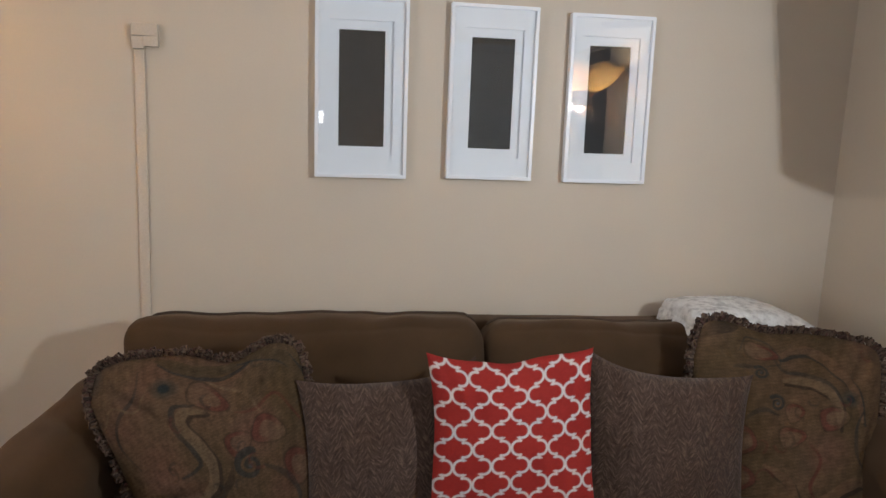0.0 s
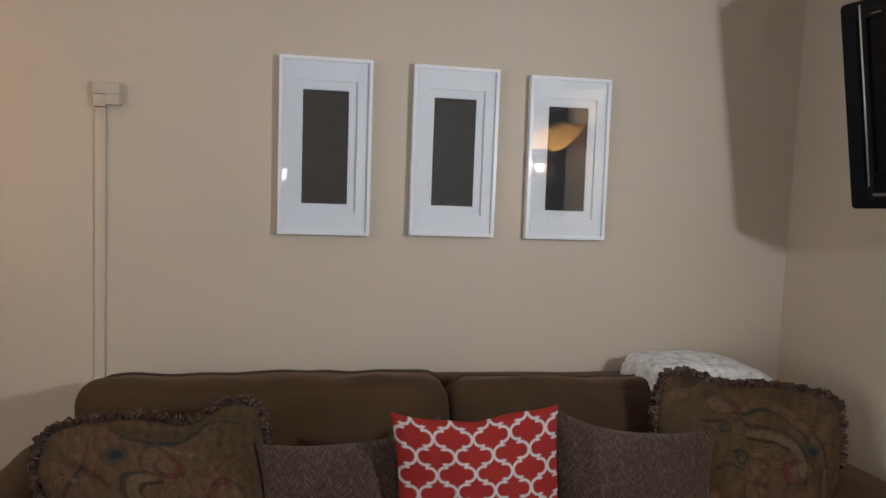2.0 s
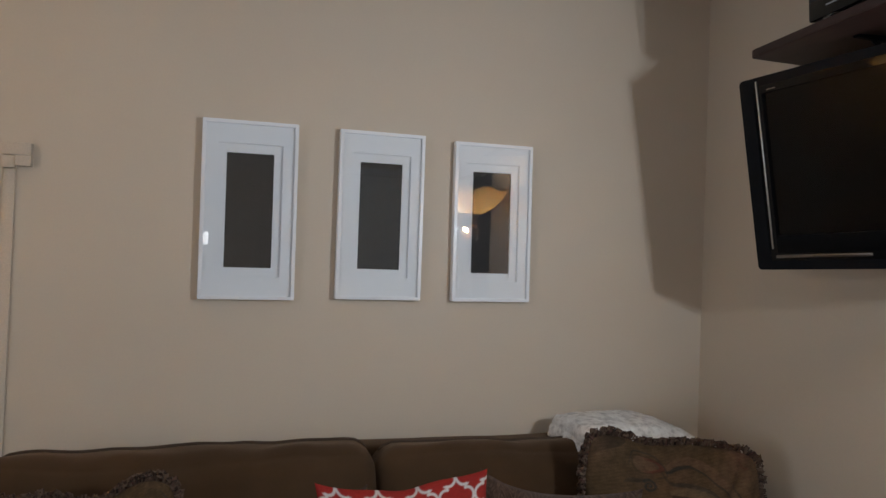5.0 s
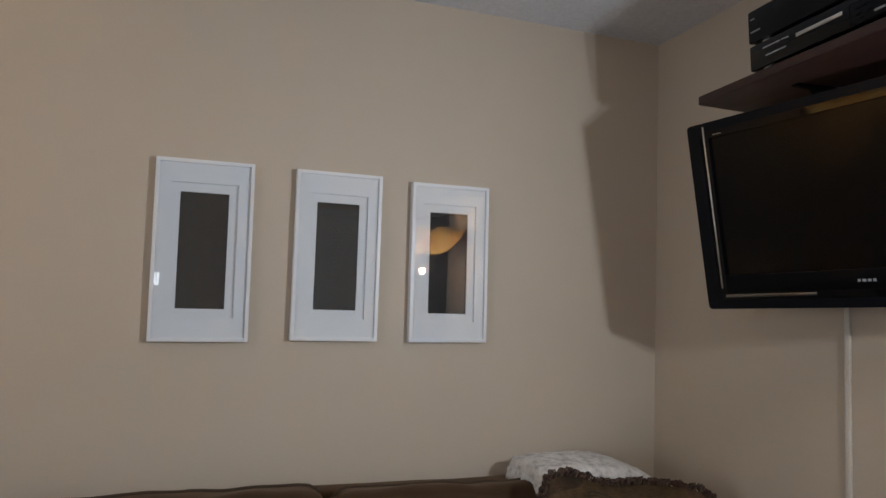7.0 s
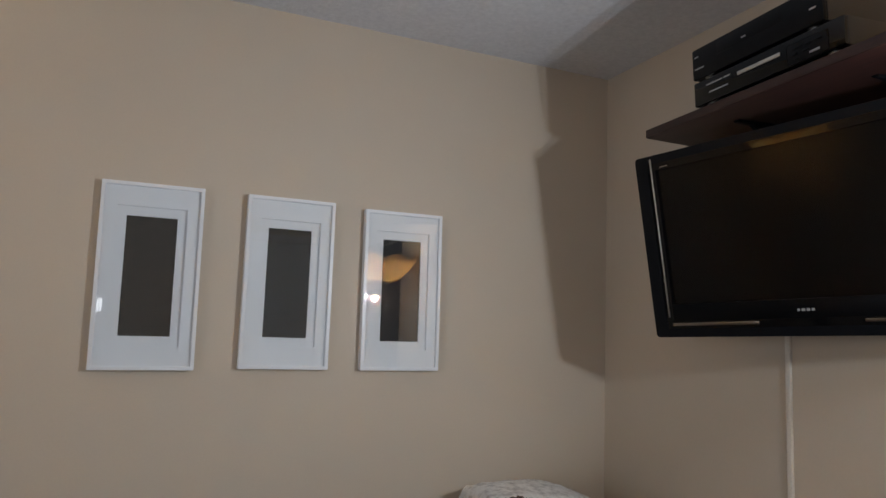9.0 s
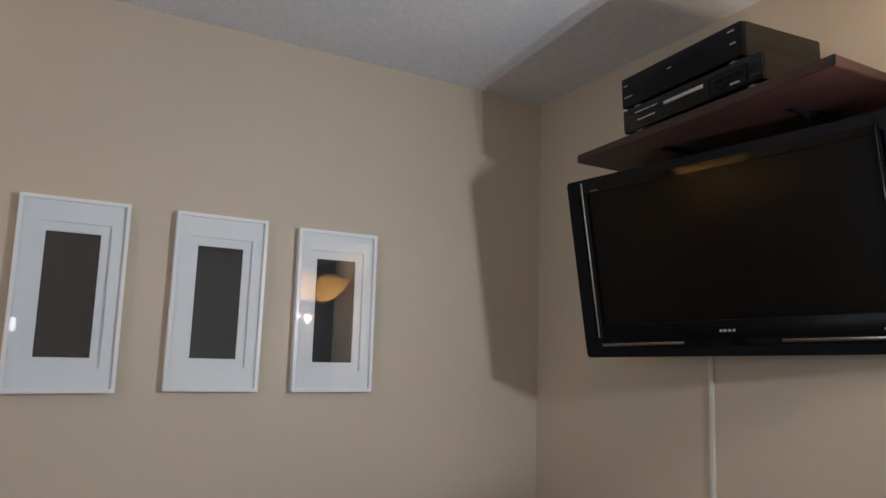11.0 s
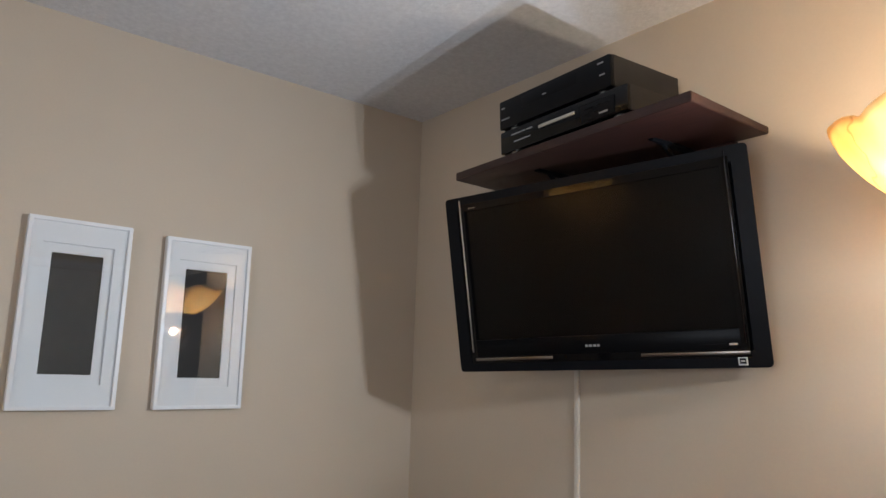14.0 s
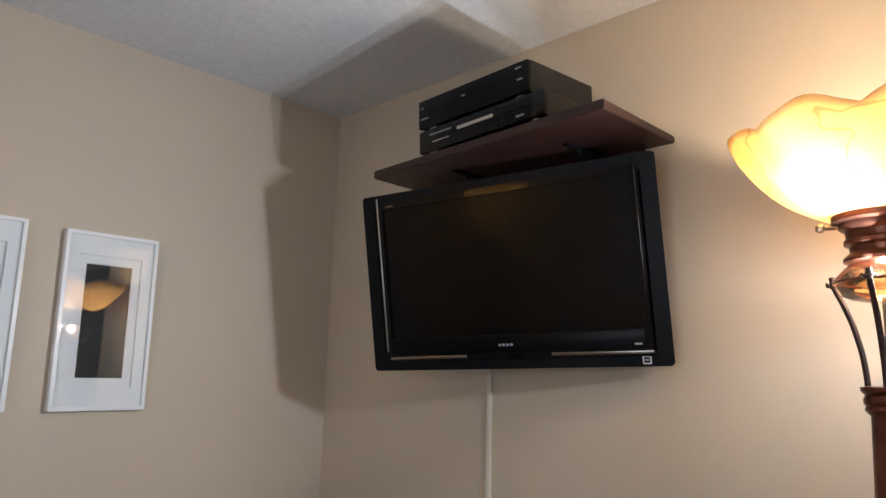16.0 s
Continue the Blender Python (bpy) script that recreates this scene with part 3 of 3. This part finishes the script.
def turned_print(u, v, seed, mirror):
    """The same cloth, cut the other way round."""
    t = Cloth(u, v, seed)
    t.line(0.09, (-1.0, 0.78), (-0.85, 0.9), (-0.6, 0.96), colour=DARK)
    t.band(0.06, (-0.25, 0.72), (0.05, 0.82), (0.36, 0.68), (0.6, 0.48), (0.7, 0.2), colour=TAN, edge=TEAL)
    t.band(0.065, (-0.2, 0.46), (0.05, 0.5), (0.3, 0.44), (0.4, 0.28), (0.42, 0.1))
    t.line(0.022, (-0.36, 0.8), (-0.2, 0.58), (0.05, 0.56), (0.32, 0.5), (0.45, 0.34))
    t.leaf(-0.4, 0.73, 0.16, 0.085, 0.05, 0.0)
    t.line(0.014, (-0.62, 0.7), (-0.52, 0.86), (-0.3, 0.84), (-0.22, 0.66), (-0.36, 0.58))
    t.spiral(-0.43, 0.5, 0.065, 2.4, -1)
    t.line(0.024, (-0.66, 0.5), (-0.56, 0.54), (-0.48, 0.56))
    t.spiral(-0.25, 0.22, 0.075, 2.4, -1)
    t.line(0.024, (-0.58, -0.02), (-0.46, 0.08), (-0.34, 0.14), (-0.22, 0.1))
    t.leaf(-0.05, 0.16, 0.1, 0.085, 0.4, 0.6)
    t.leaf(-0.06, -0.08, 0.13, 0.09, 0.3, 0.6)
    t.leaf(0.38, 0.18, 0.17, 0.1, 0.35, 3.0)
    t.leaf(-0.52, -0.2, 0.12, 0.13, 0.0, 0.2)
    t.leaf(-0.5, -0.55, 0.14, 0.12, 0.0, 0.2)
    t.eye(0.54, 0.4, 0.05)
    t.line(0.02, (0.7, 0.3), (0.62, 0.1), (0.66, -0.15), (0.85, -0.3))
    t.band(0.06, (0.2, -0.75), (0.45, -0.55), (0.7, -0.4), (0.95, -0.42), colour=TAN, edge=DARK)
    t.band(0.05, (-0.3, -0.4), (-0.05, -0.5), (0.1, -0.75), (0.0, -0.95), colour=TAN)
    t.line(0.02, (0.1, -0.1), (0.25, -0.25), (0.2, -0.5), (0.35, -0.7), colour=RUST)
    return t.done(u, v)


def trellis(u, v, seed, mirror):
    """White ogee lattice on red."""
    a, b = 0.458, 0.42
    p, q = np.abs((u / a + 0.701) % 1 - 0.5) * a, np.abs((v / b + 0.115) % 1 - 0.5) * b
    # two arcs swing from lobe to lobe and meet in a small notch
    r, c = 0.195 * a, 0.29 * a
    low = np.where(p > 0.225 * a, np.abs(np.hypot(p - c, q) - r), 9)
    high = np.where(p < 0.26 * a, np.abs(np.hypot(p - 0.21 * a, q - b / 2) - r * 0.97), 9)
    dx, dy = 0.04 * a, b / 2 - 0.37 * a
    x0, y0 = 0.225 * a, 0.185 * a
    s = np.clip(((p - x0) * dx + (q - y0) * dy) / (dx * dx + dy * dy), 0, 1)
    notch = np.hypot(p - x0 - s * dx, q - y0 - s * dy)
    sx, sy = -0.085 * a, -0.035 * a
    w = np.clip(((p - 0.25 * a) * sx + (q - 0.215 * a) * sy) / (sx * sx + sy * sy), 0, 1)
    spur = np.hypot(p - 0.25 * a - w * sx, q - 0.215 * a - w * sy) + 0.008 * w
    line = np.minimum(np.minimum(low, high), np.minimum(notch, spur))
    k = np.clip((0.0145 - line) / 0.011 + 0.5, 0, 1)
    red = np.zeros(u.shape + (3,)) + np.array((0.3, 0.026, 0.02))
    shade = np.clip(field(u, v, 6, 4) * 0.5 + 0.5, 0, 1)
    return mixc(mixc(red, (0.25, 0.02, 0.016), shade), (0.52, 0.48, 0.46), k)


def pillow(name, size, thick, m, label, material, pattern=None, seed=1, mirror=False, cells=72, ears=0.05, crease=0.008, height=None, blunt=0.0, sag=0.0, dip=0.0, dip_at=0.0, folds=0.0, tuck=0.0, lift=(0, 0)):
    """A square stuffed pillow; the front looks along -y."""
    ob = thing(name, m, label, "pillow", "pillows along the sofa")
    n = cells
    g = np.linspace(-1, 1, n + 1)
    u, v = np.meshgrid(g, g)
    hw, hh = size / 2, (height or size) / 2
    bow = lambda a: 1 - ears * (1 - a * a) ** 0.8 - 0.0 * a
    x, z = u * hw * bow(v), v * hh * bow(u)
    soft = 1 - blunt * u**4 * v**4
    x, z = x * soft, z * soft - sag * (1 - u**2) * (v > 0) * v
    z = z - dip * np.exp(-(((u - dip_at) / 0.28) ** 2)) * np.clip(v, 0, 1) ** 2
    x = x + tuck * np.clip(0.6 - v, 0, 2) * (1 - u) / 2
    z = z + (lift[0] * np.clip(-u, 0, 1) ** 3 + lift[1] * np.clip(u, 0, 1) ** 3) * np.clip(v, 0, 1) ** 3
    dome = (np.clip(1 - u**2, 0, 1) ** 0.55) * (np.clip(1 - v**2, 0, 1) ** 0.55)
    lump = field(u, v, 2.2, seed) * 0.35 + field(u, v, 6, seed + 1) * 0.12
    pull = np.exp(-((np.abs(u) - np.abs(v)) ** 2) * 18) * np.hypot(u, v) ** 2 * np.sin(np.abs(u) * 20 + seed) * crease
    front = -thick / 2 * dome * (1 + 0.3 * lump) + pull * dome
    if folds:
        for cx, cy, ang, ln in ((-0.55, -0.35, 0.15, 0.35), (0.62, 0.62, 0.9, 0.3), (-0.6, 0.55, -0.7, 0.28), (0.2, 0.85, 0.1, 0.4), (0.8, -0.1, 1.4, 0.35)):
            du, dv = (u - cx) * math.cos(ang) + (v - cy) * math.sin(ang), -(u - cx) * math.sin(ang) + (v - cy) * math.cos(ang)
            g = np.exp(-((du / ln) ** 2))
            front = front + folds * g * (np.exp(-((dv / 0.055) ** 2)) - 0.8 * np.exp(-(((dv - 0.12) / 0.08) ** 2)))
    back = thick / 2 * dome
    x = x + 0.01 * size * field(u, v, 2.5, seed + 7)
    z = z + 0.02 * size * field(u, v, 2.2, seed + 8)
    verts = [tuple(p) for p in np.stack([x, front, z], -1).reshape(-1, 3)]
    N = n + 1
    faces = [(j * N + i, j * N + i + 1, (j + 1) * N + i + 1, (j + 1) * N + i) for j in range(n) for i in range(n)]
    me = bpy.data.meshes.new("cover")
    me.from_pydata(verts, [], faces)
    if pattern:
        col = pattern(u, v, seed, mirror)
        at = me.color_attributes.new("pattern", "FLOAT_COLOR", "POINT")
        at.data.foreach_set("color", np.concatenate([col, np.ones(col.shape[:2] + (1,))], -1).astype(np.float32).ravel())
    me.polygons.foreach_set("use_smooth", [True] * len(me.polygons))
    me.materials.append(material)
    new("cover", me).parent = ob
    step = max(1, n // 24)
    idx = list(range(0, n + 1, step))
    bm = bmesh.new()
    gv = [[bm.verts.new((x[j, i], back[j, i], z[j, i])) for i in idx] for j in idx]
    for j in range(len(idx) - 1):
        for i in range(len(idx) - 1):
            bm.faces.new((gv[j][i], gv[j + 1][i], gv[j + 1][i + 1], gv[j][i + 1]))
    me2 = part("back_cover", bm, material if not pattern else PIPING, ob)
    edge = [(x[0, i], 0, z[0, i]) for i in range(0, n)] + [(x[j, n], 0, z[j, n]) for j in range(0, n)] + [(x[n, i], 0, z[n, i]) for i in range(n, 0, -1)] + [(x[j, 0], 0, z[j, 0]) for j in range(n, 0, -1)]
    return ob, edge


def fringe(ob, edge, seed):
    """A thick ruche of short yarn loops round the seam."""
    rnd = random.Random(seed)
    bm = bmesh.new()
    pts = [Vector(p) for p in edge]
    total = len(pts)
    for k in range(1000):
        s = rnd.random() * total
        i = int(s) % total
        a, b = pts[i], pts[(i + 1) % total]
        p = a.lerp(b, s % 1)
        along_ = (b - a).normalized()
        out = Vector((along_.z, 0, -along_.x))
        reach = rnd.uniform(0.01, 0.025)
        d = (out * rnd.uniform(0.5, 1) + Vector((0, rnd.uniform(-1.2, 0.8), 0)) + along_ * rnd.uniform(-0.6, 0.6)).normalized()
        swing = along_ * rnd.choice((-1, 1)) * rnd.uniform(0.004, 0.009)
        q = [p - out * 0.004, p + d * reach, p + d * reach * 1.1 + swing, p + d * reach * 0.4 + swing * 1.6]
        join_tube(bm, q, rnd.uniform(0.0026, 0.0042))
    part("fringe", bm, YARN, ob, "ruched brown and rust yarn fringe")


def join_tube(bm, q, r):
    rings = []
    for i, p in enumerate(q):
        d = (q[min(i + 1, len(q) - 1)] - q[max(i - 1, 0)]).normalized()
        s = d.orthogonal().normalized()
        w = d.cross(s)
        rings.append([bm.verts.new(p + (s * math.cos(t) + w * math.sin(t)) * r) for t in (0, 1.571, 3.142, 4.712)])
    for a, b in zip(rings, rings[1:]):
        for k in range(4):
            bm.faces.new((a[k], a[(k + 1) % 4], b[(k + 1) % 4], b[k]))


ob, edge = pillow("fringed_pillow", 0.54, 0.17, pose(-0.335, 1.69, 0.597, -16, -7, 3), "large olive and rust scroll-patterned pillow with yarn fringe", TAPESTRY, scroll_print, 3, False, 190, blunt=0.13, dip=0.04, dip_at=0.3, folds=0.008, tuck=0.09)
fringe(ob, edge, 5)
ob, edge = pillow("fringed_pillow", 0.58, 0.18, pose(1.215, 1.735, 0.622, -16, 8.5, -6), "large olive and rust scroll-patterned pillow with yarn fringe", TAPESTRY, turned_print, 8, True, 190, blunt=0.11, dip=0.018, dip_at=-0.3, folds=0.007)
fringe(ob, edge, 6)
pillow("taupe_pillow", 0.46, 0.14, pose(0.118, 1.66, 0.568, -14, -3, 2), "taupe chenille pillow with herringbone pile on the sofa", CHENILLE, None, 2, ears=0.1, lift=(0, 0.035))
pillow("taupe_pillow", 0.47, 0.14, pose(0.845, 1.665, 0.575, -14, 4, -3), "taupe chenille pillow with herringbone pile on the sofa", CHENILLE, None, 6, ears=0.1, lift=(0.035, 0))
pillow("red_pillow", 0.42, 0.13, pose(0.405, 1.575, 0.672, -14, -1, 0), "red cotton pillow with white trellis print", COTTON, trellis, 11, False, 210, ears=0.075, dip=0.012, lift=(0.008, 0.012))


# ---- blanket ----
def blanket():
    ob = thing("folded_blanket", pose(1.237, 2.06, 0.835), "folded white fleece blanket laid over the sofa back", "blanket")
    for k, (dz, w) in enumerate(((0.0, 0.207), (0.033, 0.2))):
        bm = cushion_block(w, 0.14, 0.026, 0.025, 26, (0, 0, 0.012), 0.012, 3 + k)
        for v in bm.verts:
            v.co.z += -0.5 * max(0, v.co.x - 0.02) ** 1.6 - 0.7 * max(0, -v.co.x - 0.19) + dz
            v.co += noise.noise_vector(v.co * 45) * 0.004
        part("fold", bm, FLEECE, ob)
    return ob


blanket()


# ---- shelf and players ----
SHELF_Z = 2.028


def shelf():
    ob = thing("wall_shelf", pose(0, 0, SHELF_Z), "dark mahogany wall shelf above the television", "shelf")
    bm = bmesh.new()
    low = [bm.verts.new(p) for p in ((1.384, 1.677, -0.024), (1.307, 0.796, -0.034), (EAST, 0.823, -0.011), (EAST, 1.735, -0.010))]
    up = [bm.verts.new(v.co + Vector((0, 0, 0.019))) for v in low]
    for v in low[:2]:
        v.co.z -= 0.006
    bm.faces.new(low[::-1])
    bm.faces.new(up)
    for k in range(4):
        bm.faces.new((low[k], low[(k + 1) % 4], up[(k + 1) % 4], up[k]))
    bmesh.ops.bevel(bm, geom=bm.edges[:], offset=0.002, segments=2, affect="EDGES")
    part("board", bm, MAHOGANY, ob)
    # added dark board that hides the bright wall gap above the television
    part("gap_board", box(EAST - 0.018, EAST - 0.001, 0.905, 1.70, -0.07, -0.0125, 0.002), MAHOGANY, ob)
    for y in (1.02, 1.42):
        pts = [(EAST - 0.004, y, -0.17), (EAST - 0.006, y, -0.04), (EAST - 0.03, y, -0.024), (EAST - 0.22, y, -0.022)]
        part("bracket", tube(pts, 0.011, 8), SATIN_BLACK, ob, "black bracket")
        part("brace", tube([(EAST - 0.005, y, -0.15), (EAST - 0.07, y, -0.1), (EAST - 0.17, y, -0.025)], 0.007, 8), SATIN_BLACK, ob)
    return ob


shelf()


def player(name, label, w, d, h, lift, m):
    """A black player on feet; x runs along its front, the front looks along -y."""
    ob = thing(name, m, label, "video player")
    part("case", box(-w / 2, w / 2, 0.006, d, lift, lift + h, 0.003), BOX_BLACK, ob)
    part("front", box(-w / 2, w / 2, -0.008, 0.006, lift - 0.001, lift + h - 0.002, 0.004), GLOSS_BLACK if name == "dvd_player" else SATIN_BLACK, ob)
    for sx in (-1, 1):
        for y in (0.02, d - 0.03):
            part("foot", turned([(0.017, 0), (0.017, lift)], 16), SILVER if y < 0.1 else SATIN_BLACK, ob).location = (sx * (w / 2 - 0.045), y, 0)
    return ob


base = pose(1.365, 1.2195, SHELF_Z - 0.0149, 0, 0, -92.4) @ pose(0, 0, 0, 2.2, -0.9, 0) @ Matrix.Scale(0.967, 4)
lower = player("dvd_player", "black disc player with silver strip on the shelf", 0.48, 0.24, 0.07, 0.02, base)
part("tray", box(-0.075, 0.065, -0.0105, -0.0075, 0.057, 0.067, 0.001), SILVER, lower, "silver strip on the disc tray")
part("control_panel", box(0.085, 0.2, -0.0105, -0.0075, 0.022, 0.072, 0.003), SATIN_BLACK, lower)
for x0, x1, z in ((-0.19, -0.13, 0.069), (-0.125, -0.1, 0.069), (-0.18, -0.11, 0.046)):
    part("lettering", box(x0, x1, -0.0088, -0.0078, z - 0.002, z + 0.002), PALE_INK, lower)
for x0, x1, z in ((0.1, 0.13, 0.058), (0.14, 0.155, 0.058), (0.165, 0.185, 0.058), (0.1, 0.115, 0.044), (0.13, 0.15, 0.044), (0.105, 0.12, 0.032), (0.15, 0.178, 0.034)):
    part("button", box(x0, x1, -0.0125, -0.0105, z - 0.0028, z + 0.0028, 0.0006), PALE_INK if x0 > 0.14 and z < 0.04 else SATIN_BLACK, lower)
upper = player("video_recorder", "black video recorder stacked on the disc player", 0.432, 0.285, 0.09, 0.007, base @ pose(-0.024, -0.002, 0.09))
for x0, x1, z in ((-0.205, -0.19, 0.07), (-0.205, -0.17, 0.035), (0.175, 0.195, 0.078), (0.18, 0.198, 0.045), (-0.03, -0.015, 0.062)):
    part("lettering", box(x0, x1, -0.0092, -0.0078, z - 0.002, z + 0.002), PALE_INK, upper)
part("tape_door", box(-0.12, 0.1, -0.0084, -0.0078, 0.05, 0.085, 0.0002), SATIN_BLACK, upper)


# ---- television ----
def television():
    s, u, n = Vector((0.2366, -0.971, 0.0344)), Vector((-0.1662, -0.0037, 0.9861)), Vector((-0.9573, -0.2391, -0.1623))
    m = Matrix(((s.x, -n.x, u.x, 1.502), (s.y, -n.y, u.y, 1.248), (s.z, -n.z, u.z, 1.680), (0, 0, 0, 1)))
    ob = thing("television", m, "black flat television on a tilting wall mount", "television")
    k = 1.0465
    w, h = 0.43 * k, 0.256 * k

    def plate(x0, x1, y0, y1, z0, z1, bevel=0.0):
        return box(x0 * k, x1 * k, y0, y1, z0 * k, z1 * k, bevel)

    bm = ring(w, h, 0.04, -0.004, 0.035, 0.0, 0.012)
    for v in bm.verts:
        if v.co.y > 0.02:
            v.co.x *= 1 - 0.03 / w
            v.co.z *= 1 - 0.03 / h
    part("bezel", bm, SATIN_BLACK, ob)
    part("gloss_surround", ring(0.385 * k, 0.232 * k, 0.02 * k, -0.0055, 0.012, 0.0004), GLOSS_BLACK, ob)
    part("screen", plate(-0.368, 0.368, 0.003, 0.011, -0.168, 0.215), SCREEN, ob, "dark switched-off screen")
    part("chin", plate(-0.384, 0.384, -0.0052, 0.01, -0.217, -0.166, 0.001), CHIN_BLACK, ob)
    part("back_shell", cushion_block(0.36, 0.022, 0.2, 0.015, 6), SATIN_BLACK, ob).location = (-0.02, 0.04, 0.015)
    # right strip is the same silver, its dark reflection put into the colour
    for sx, z0 in ((-1, -0.2), (1, -0.2)):
        part("trim_strip", plate(sx * 0.378 - 0.002, sx * 0.378 + 0.002, -0.0085, -0.004, z0, 0.246, 0.0014), SILVER if sx < 0 else UNLIT_SILVER, ob, "thin silver strip")
    for x0, x1 in ((-0.37, -0.121), (0.126, 0.384)):
        part("trim_strip", plate(x0, x1, -0.0085, -0.004, -0.2245, -0.2165, 0.0014), DARK_SILVER, ob, "thin silver strip")
    x = -0.022
    for wid in (0.010, 0.012, 0.0115, 0.0105):
        part("emblem", plate(x, x + wid - 0.004, -0.0062, -0.005, -0.1955, -0.1895), PALE_INK, ob)
        x += wid
    part("emblem", plate(0.27, 0.33, -0.0062, -0.005, -0.2005, -0.199), SATIN_BLACK, ob)
    part("emblem", plate(0.34, 0.358, -0.0062, -0.005, -0.203, -0.1985), PALE_INK, ob)
    part("emblem", plate(-0.35, -0.325, -0.0062, -0.005, 0.218, 0.2205), DARK_SILVER, ob)
    st = part("sticker", plate(0.355, 0.376, -0.0052, -0.0038, -0.25, -0.23), STICKER, ob, "small pale square sticker")
    part("sticker_print", plate(0.3585, 0.3725, -0.0056, -0.0051, -0.2465, -0.2335), SATIN_BLACK, st)
    part("sticker_print", plate(0.361, 0.37, -0.006, -0.0055, -0.2415, -0.2385), STICKER, st)
    arm = [Vector((0, 0.06, 0.0)), Vector((-0.02, 0.12, 0.01)), Vector((-0.03, 0.2, 0.03))]
    part("mount_plate", plate(-0.12, 0.12, 0.061, 0.072, -0.11, 0.11, 0.003), SATIN_BLACK, ob)
    part("mount_arm", tube(arm, 0.02, 10), SATIN_BLACK, ob)
    return ob


television()


# ---- torchiere ----
def torchiere():
    ob = thing("floor_lamp", pose(LAMP.x, LAMP.y, 0), "lit copper-coloured torchiere with scalloped amber glass bowl", "floor lamp", "torchieres at the two walls")
    petals = 8
    k = 1.13

    def level(z):
        return EYE.z + (z - EYE.z) * k

    def spun(profile, steps=40):
        return turned([(r * k, level(z)) for r, z in profile], steps)

    def wave(a, i):
        g = (i / 15) ** 1.6
        lobe = abs(math.sin(petals * a / 2 - 0.63)) ** 0.8
        return 1 + g * (0.04 * lobe - 0.03) + 0.008 * g * math.sin(17 * a), g * (0.026 * lobe - 0.016) + 0.004 * g * math.sin(13 * a + 1)

    prof = []
    for i in range(16):
        q = i / 15
        prof.append(((0.05 + 0.165 * q**0.72) * k, level(1.655 + 0.132 * q**1.45)))
    bm, rings = lathe(prof, 128, wave)
    bowl = part("bowl", bm, AMBER, ob, "scalloped amber alabaster glass bowl")
    sol = bowl.modifiers.new("thick", "SOLIDIFY")
    sol.thickness, sol.offset = 0.004, 1
    part("collar", spun([(0.03, 1.662), (0.066, 1.662), (0.07, 1.657), (0.07, 1.648), (0.062, 1.645), (0.06, 1.638), (0.052, 1.632), (0.05, 1.622), (0.054, 1.618), (0.054, 1.612), (0.047, 1.608), (0.046, 1.6), (0.052, 1.594), (0.056, 1.59), (0.056, 1.585), (0.045, 1.58)]), COPPER, ob)
    # copper cap drawn as tinted glass without shadow, to let the light out
    part("cap", spun([(0.045, 1.583), (0.055, 1.576), (0.068, 1.562), (0.072, 1.554), (0.068, 1.55)]), SHEER_COPPER, ob, "fluted copper cap, made see-through so the bulbs shine past").visible_shadow = False
    globe, rings = lathe([(r * k, level(z)) for r, z in ((0.066, 1.552), (0.069, 1.545), (0.064, 1.535), (0.05, 1.527), (0.03, 1.523), (0.006, 1.522))], 40)
    part("globe", globe, GLOBE, ob, "small amber glass globe").visible_shadow = False
    kn = part("switch_knob", turned([(0.005, 0), (0.005, 0.02), (0.0085, 0.022), (0.0085, 0.03), (0.005, 0.034)], 14), BRASS, ob)
    away = math.degrees(math.atan2(LAMP.y, LAMP.x)) + 90
    kn.matrix_basis = pose(0, 0, level(1.642), 0, 0, away + 8) @ pose(0.07, 0, 0, 0, 90, 0)
    for quarter in range(4):
        a = radians(away - 16 + 90 * quarter)
        pts = []
        for j in range(17):
            s = j / 16
            z = 1.566 - 0.178 * s
            r = 0.084 * (0.435 + 0.565 * (1 - s) ** 2) - 0.006 * max(0, 0.08 - s) / 0.08
            pts.append((r * k * math.cos(a), r * k * math.sin(a), level(z)))
        part("strap", tube(pts, 0.0068, 8, flat=0.6), BRONZE, ob, "curved bronze strap")
    for quarter in range(4):
        a = radians(away - 16 + 90 * quarter)
        knot = box(-0.006, 0.006, -0.003, 0.003, -0.004, 0.004, 0.002)
        for sx in (-1, 1):
            join(knot, tube([(sx * 0.004, 0, 0.001), (sx * 0.009, 0, 0.004), (sx * 0.012, 0, 0.001), (sx * 0.009, 0, -0.003), (sx * 0.007, 0, 0)], 0.0018, 6))
        part("bow_ornament", knot, BRONZE, ob).matrix_basis = pose(0.083 * k * math.cos(a), 0.083 * k * math.sin(a), level(1.553), 0, 0, math.degrees(a) + 90)
    part("rim_ring", tube([(0.071 * k * math.cos(t * 0.157), 0.071 * k * math.sin(t * 0.157), level(1.553)) for t in range(40)], 0.003, 6, True), COPPER, ob)
    part("rod", spun([(0.008, 1.385), (0.008, 1.53)], 14), BRASS, ob)
    part("collar", spun([(0.03, 1.396), (0.046, 1.394), (0.046, 1.388), (0.04, 1.382), (0.043, 1.376), (0.043, 1.37), (0.04, 1.366), (0.042, 1.36), (0.035, 1.352)]), COPPER, ob)
    part("column", spun([(0.034, 1.353), (0.038, 1.2), (0.042, 0.9), (0.04, 0.6), (0.03, 0.4), (0.028, 0.28)]), COPPER, ob)
    part("foot", turned([(0.15, 0.0), (0.155, 0.015), (0.14, 0.03), (0.07, 0.05), (0.035, 0.095)]), COPPER, ob)
    return ob


lamp = torchiere()
copy_thing(lamp, pose(OTHER.x, OTHER.y, 0, 0, 0, 40))
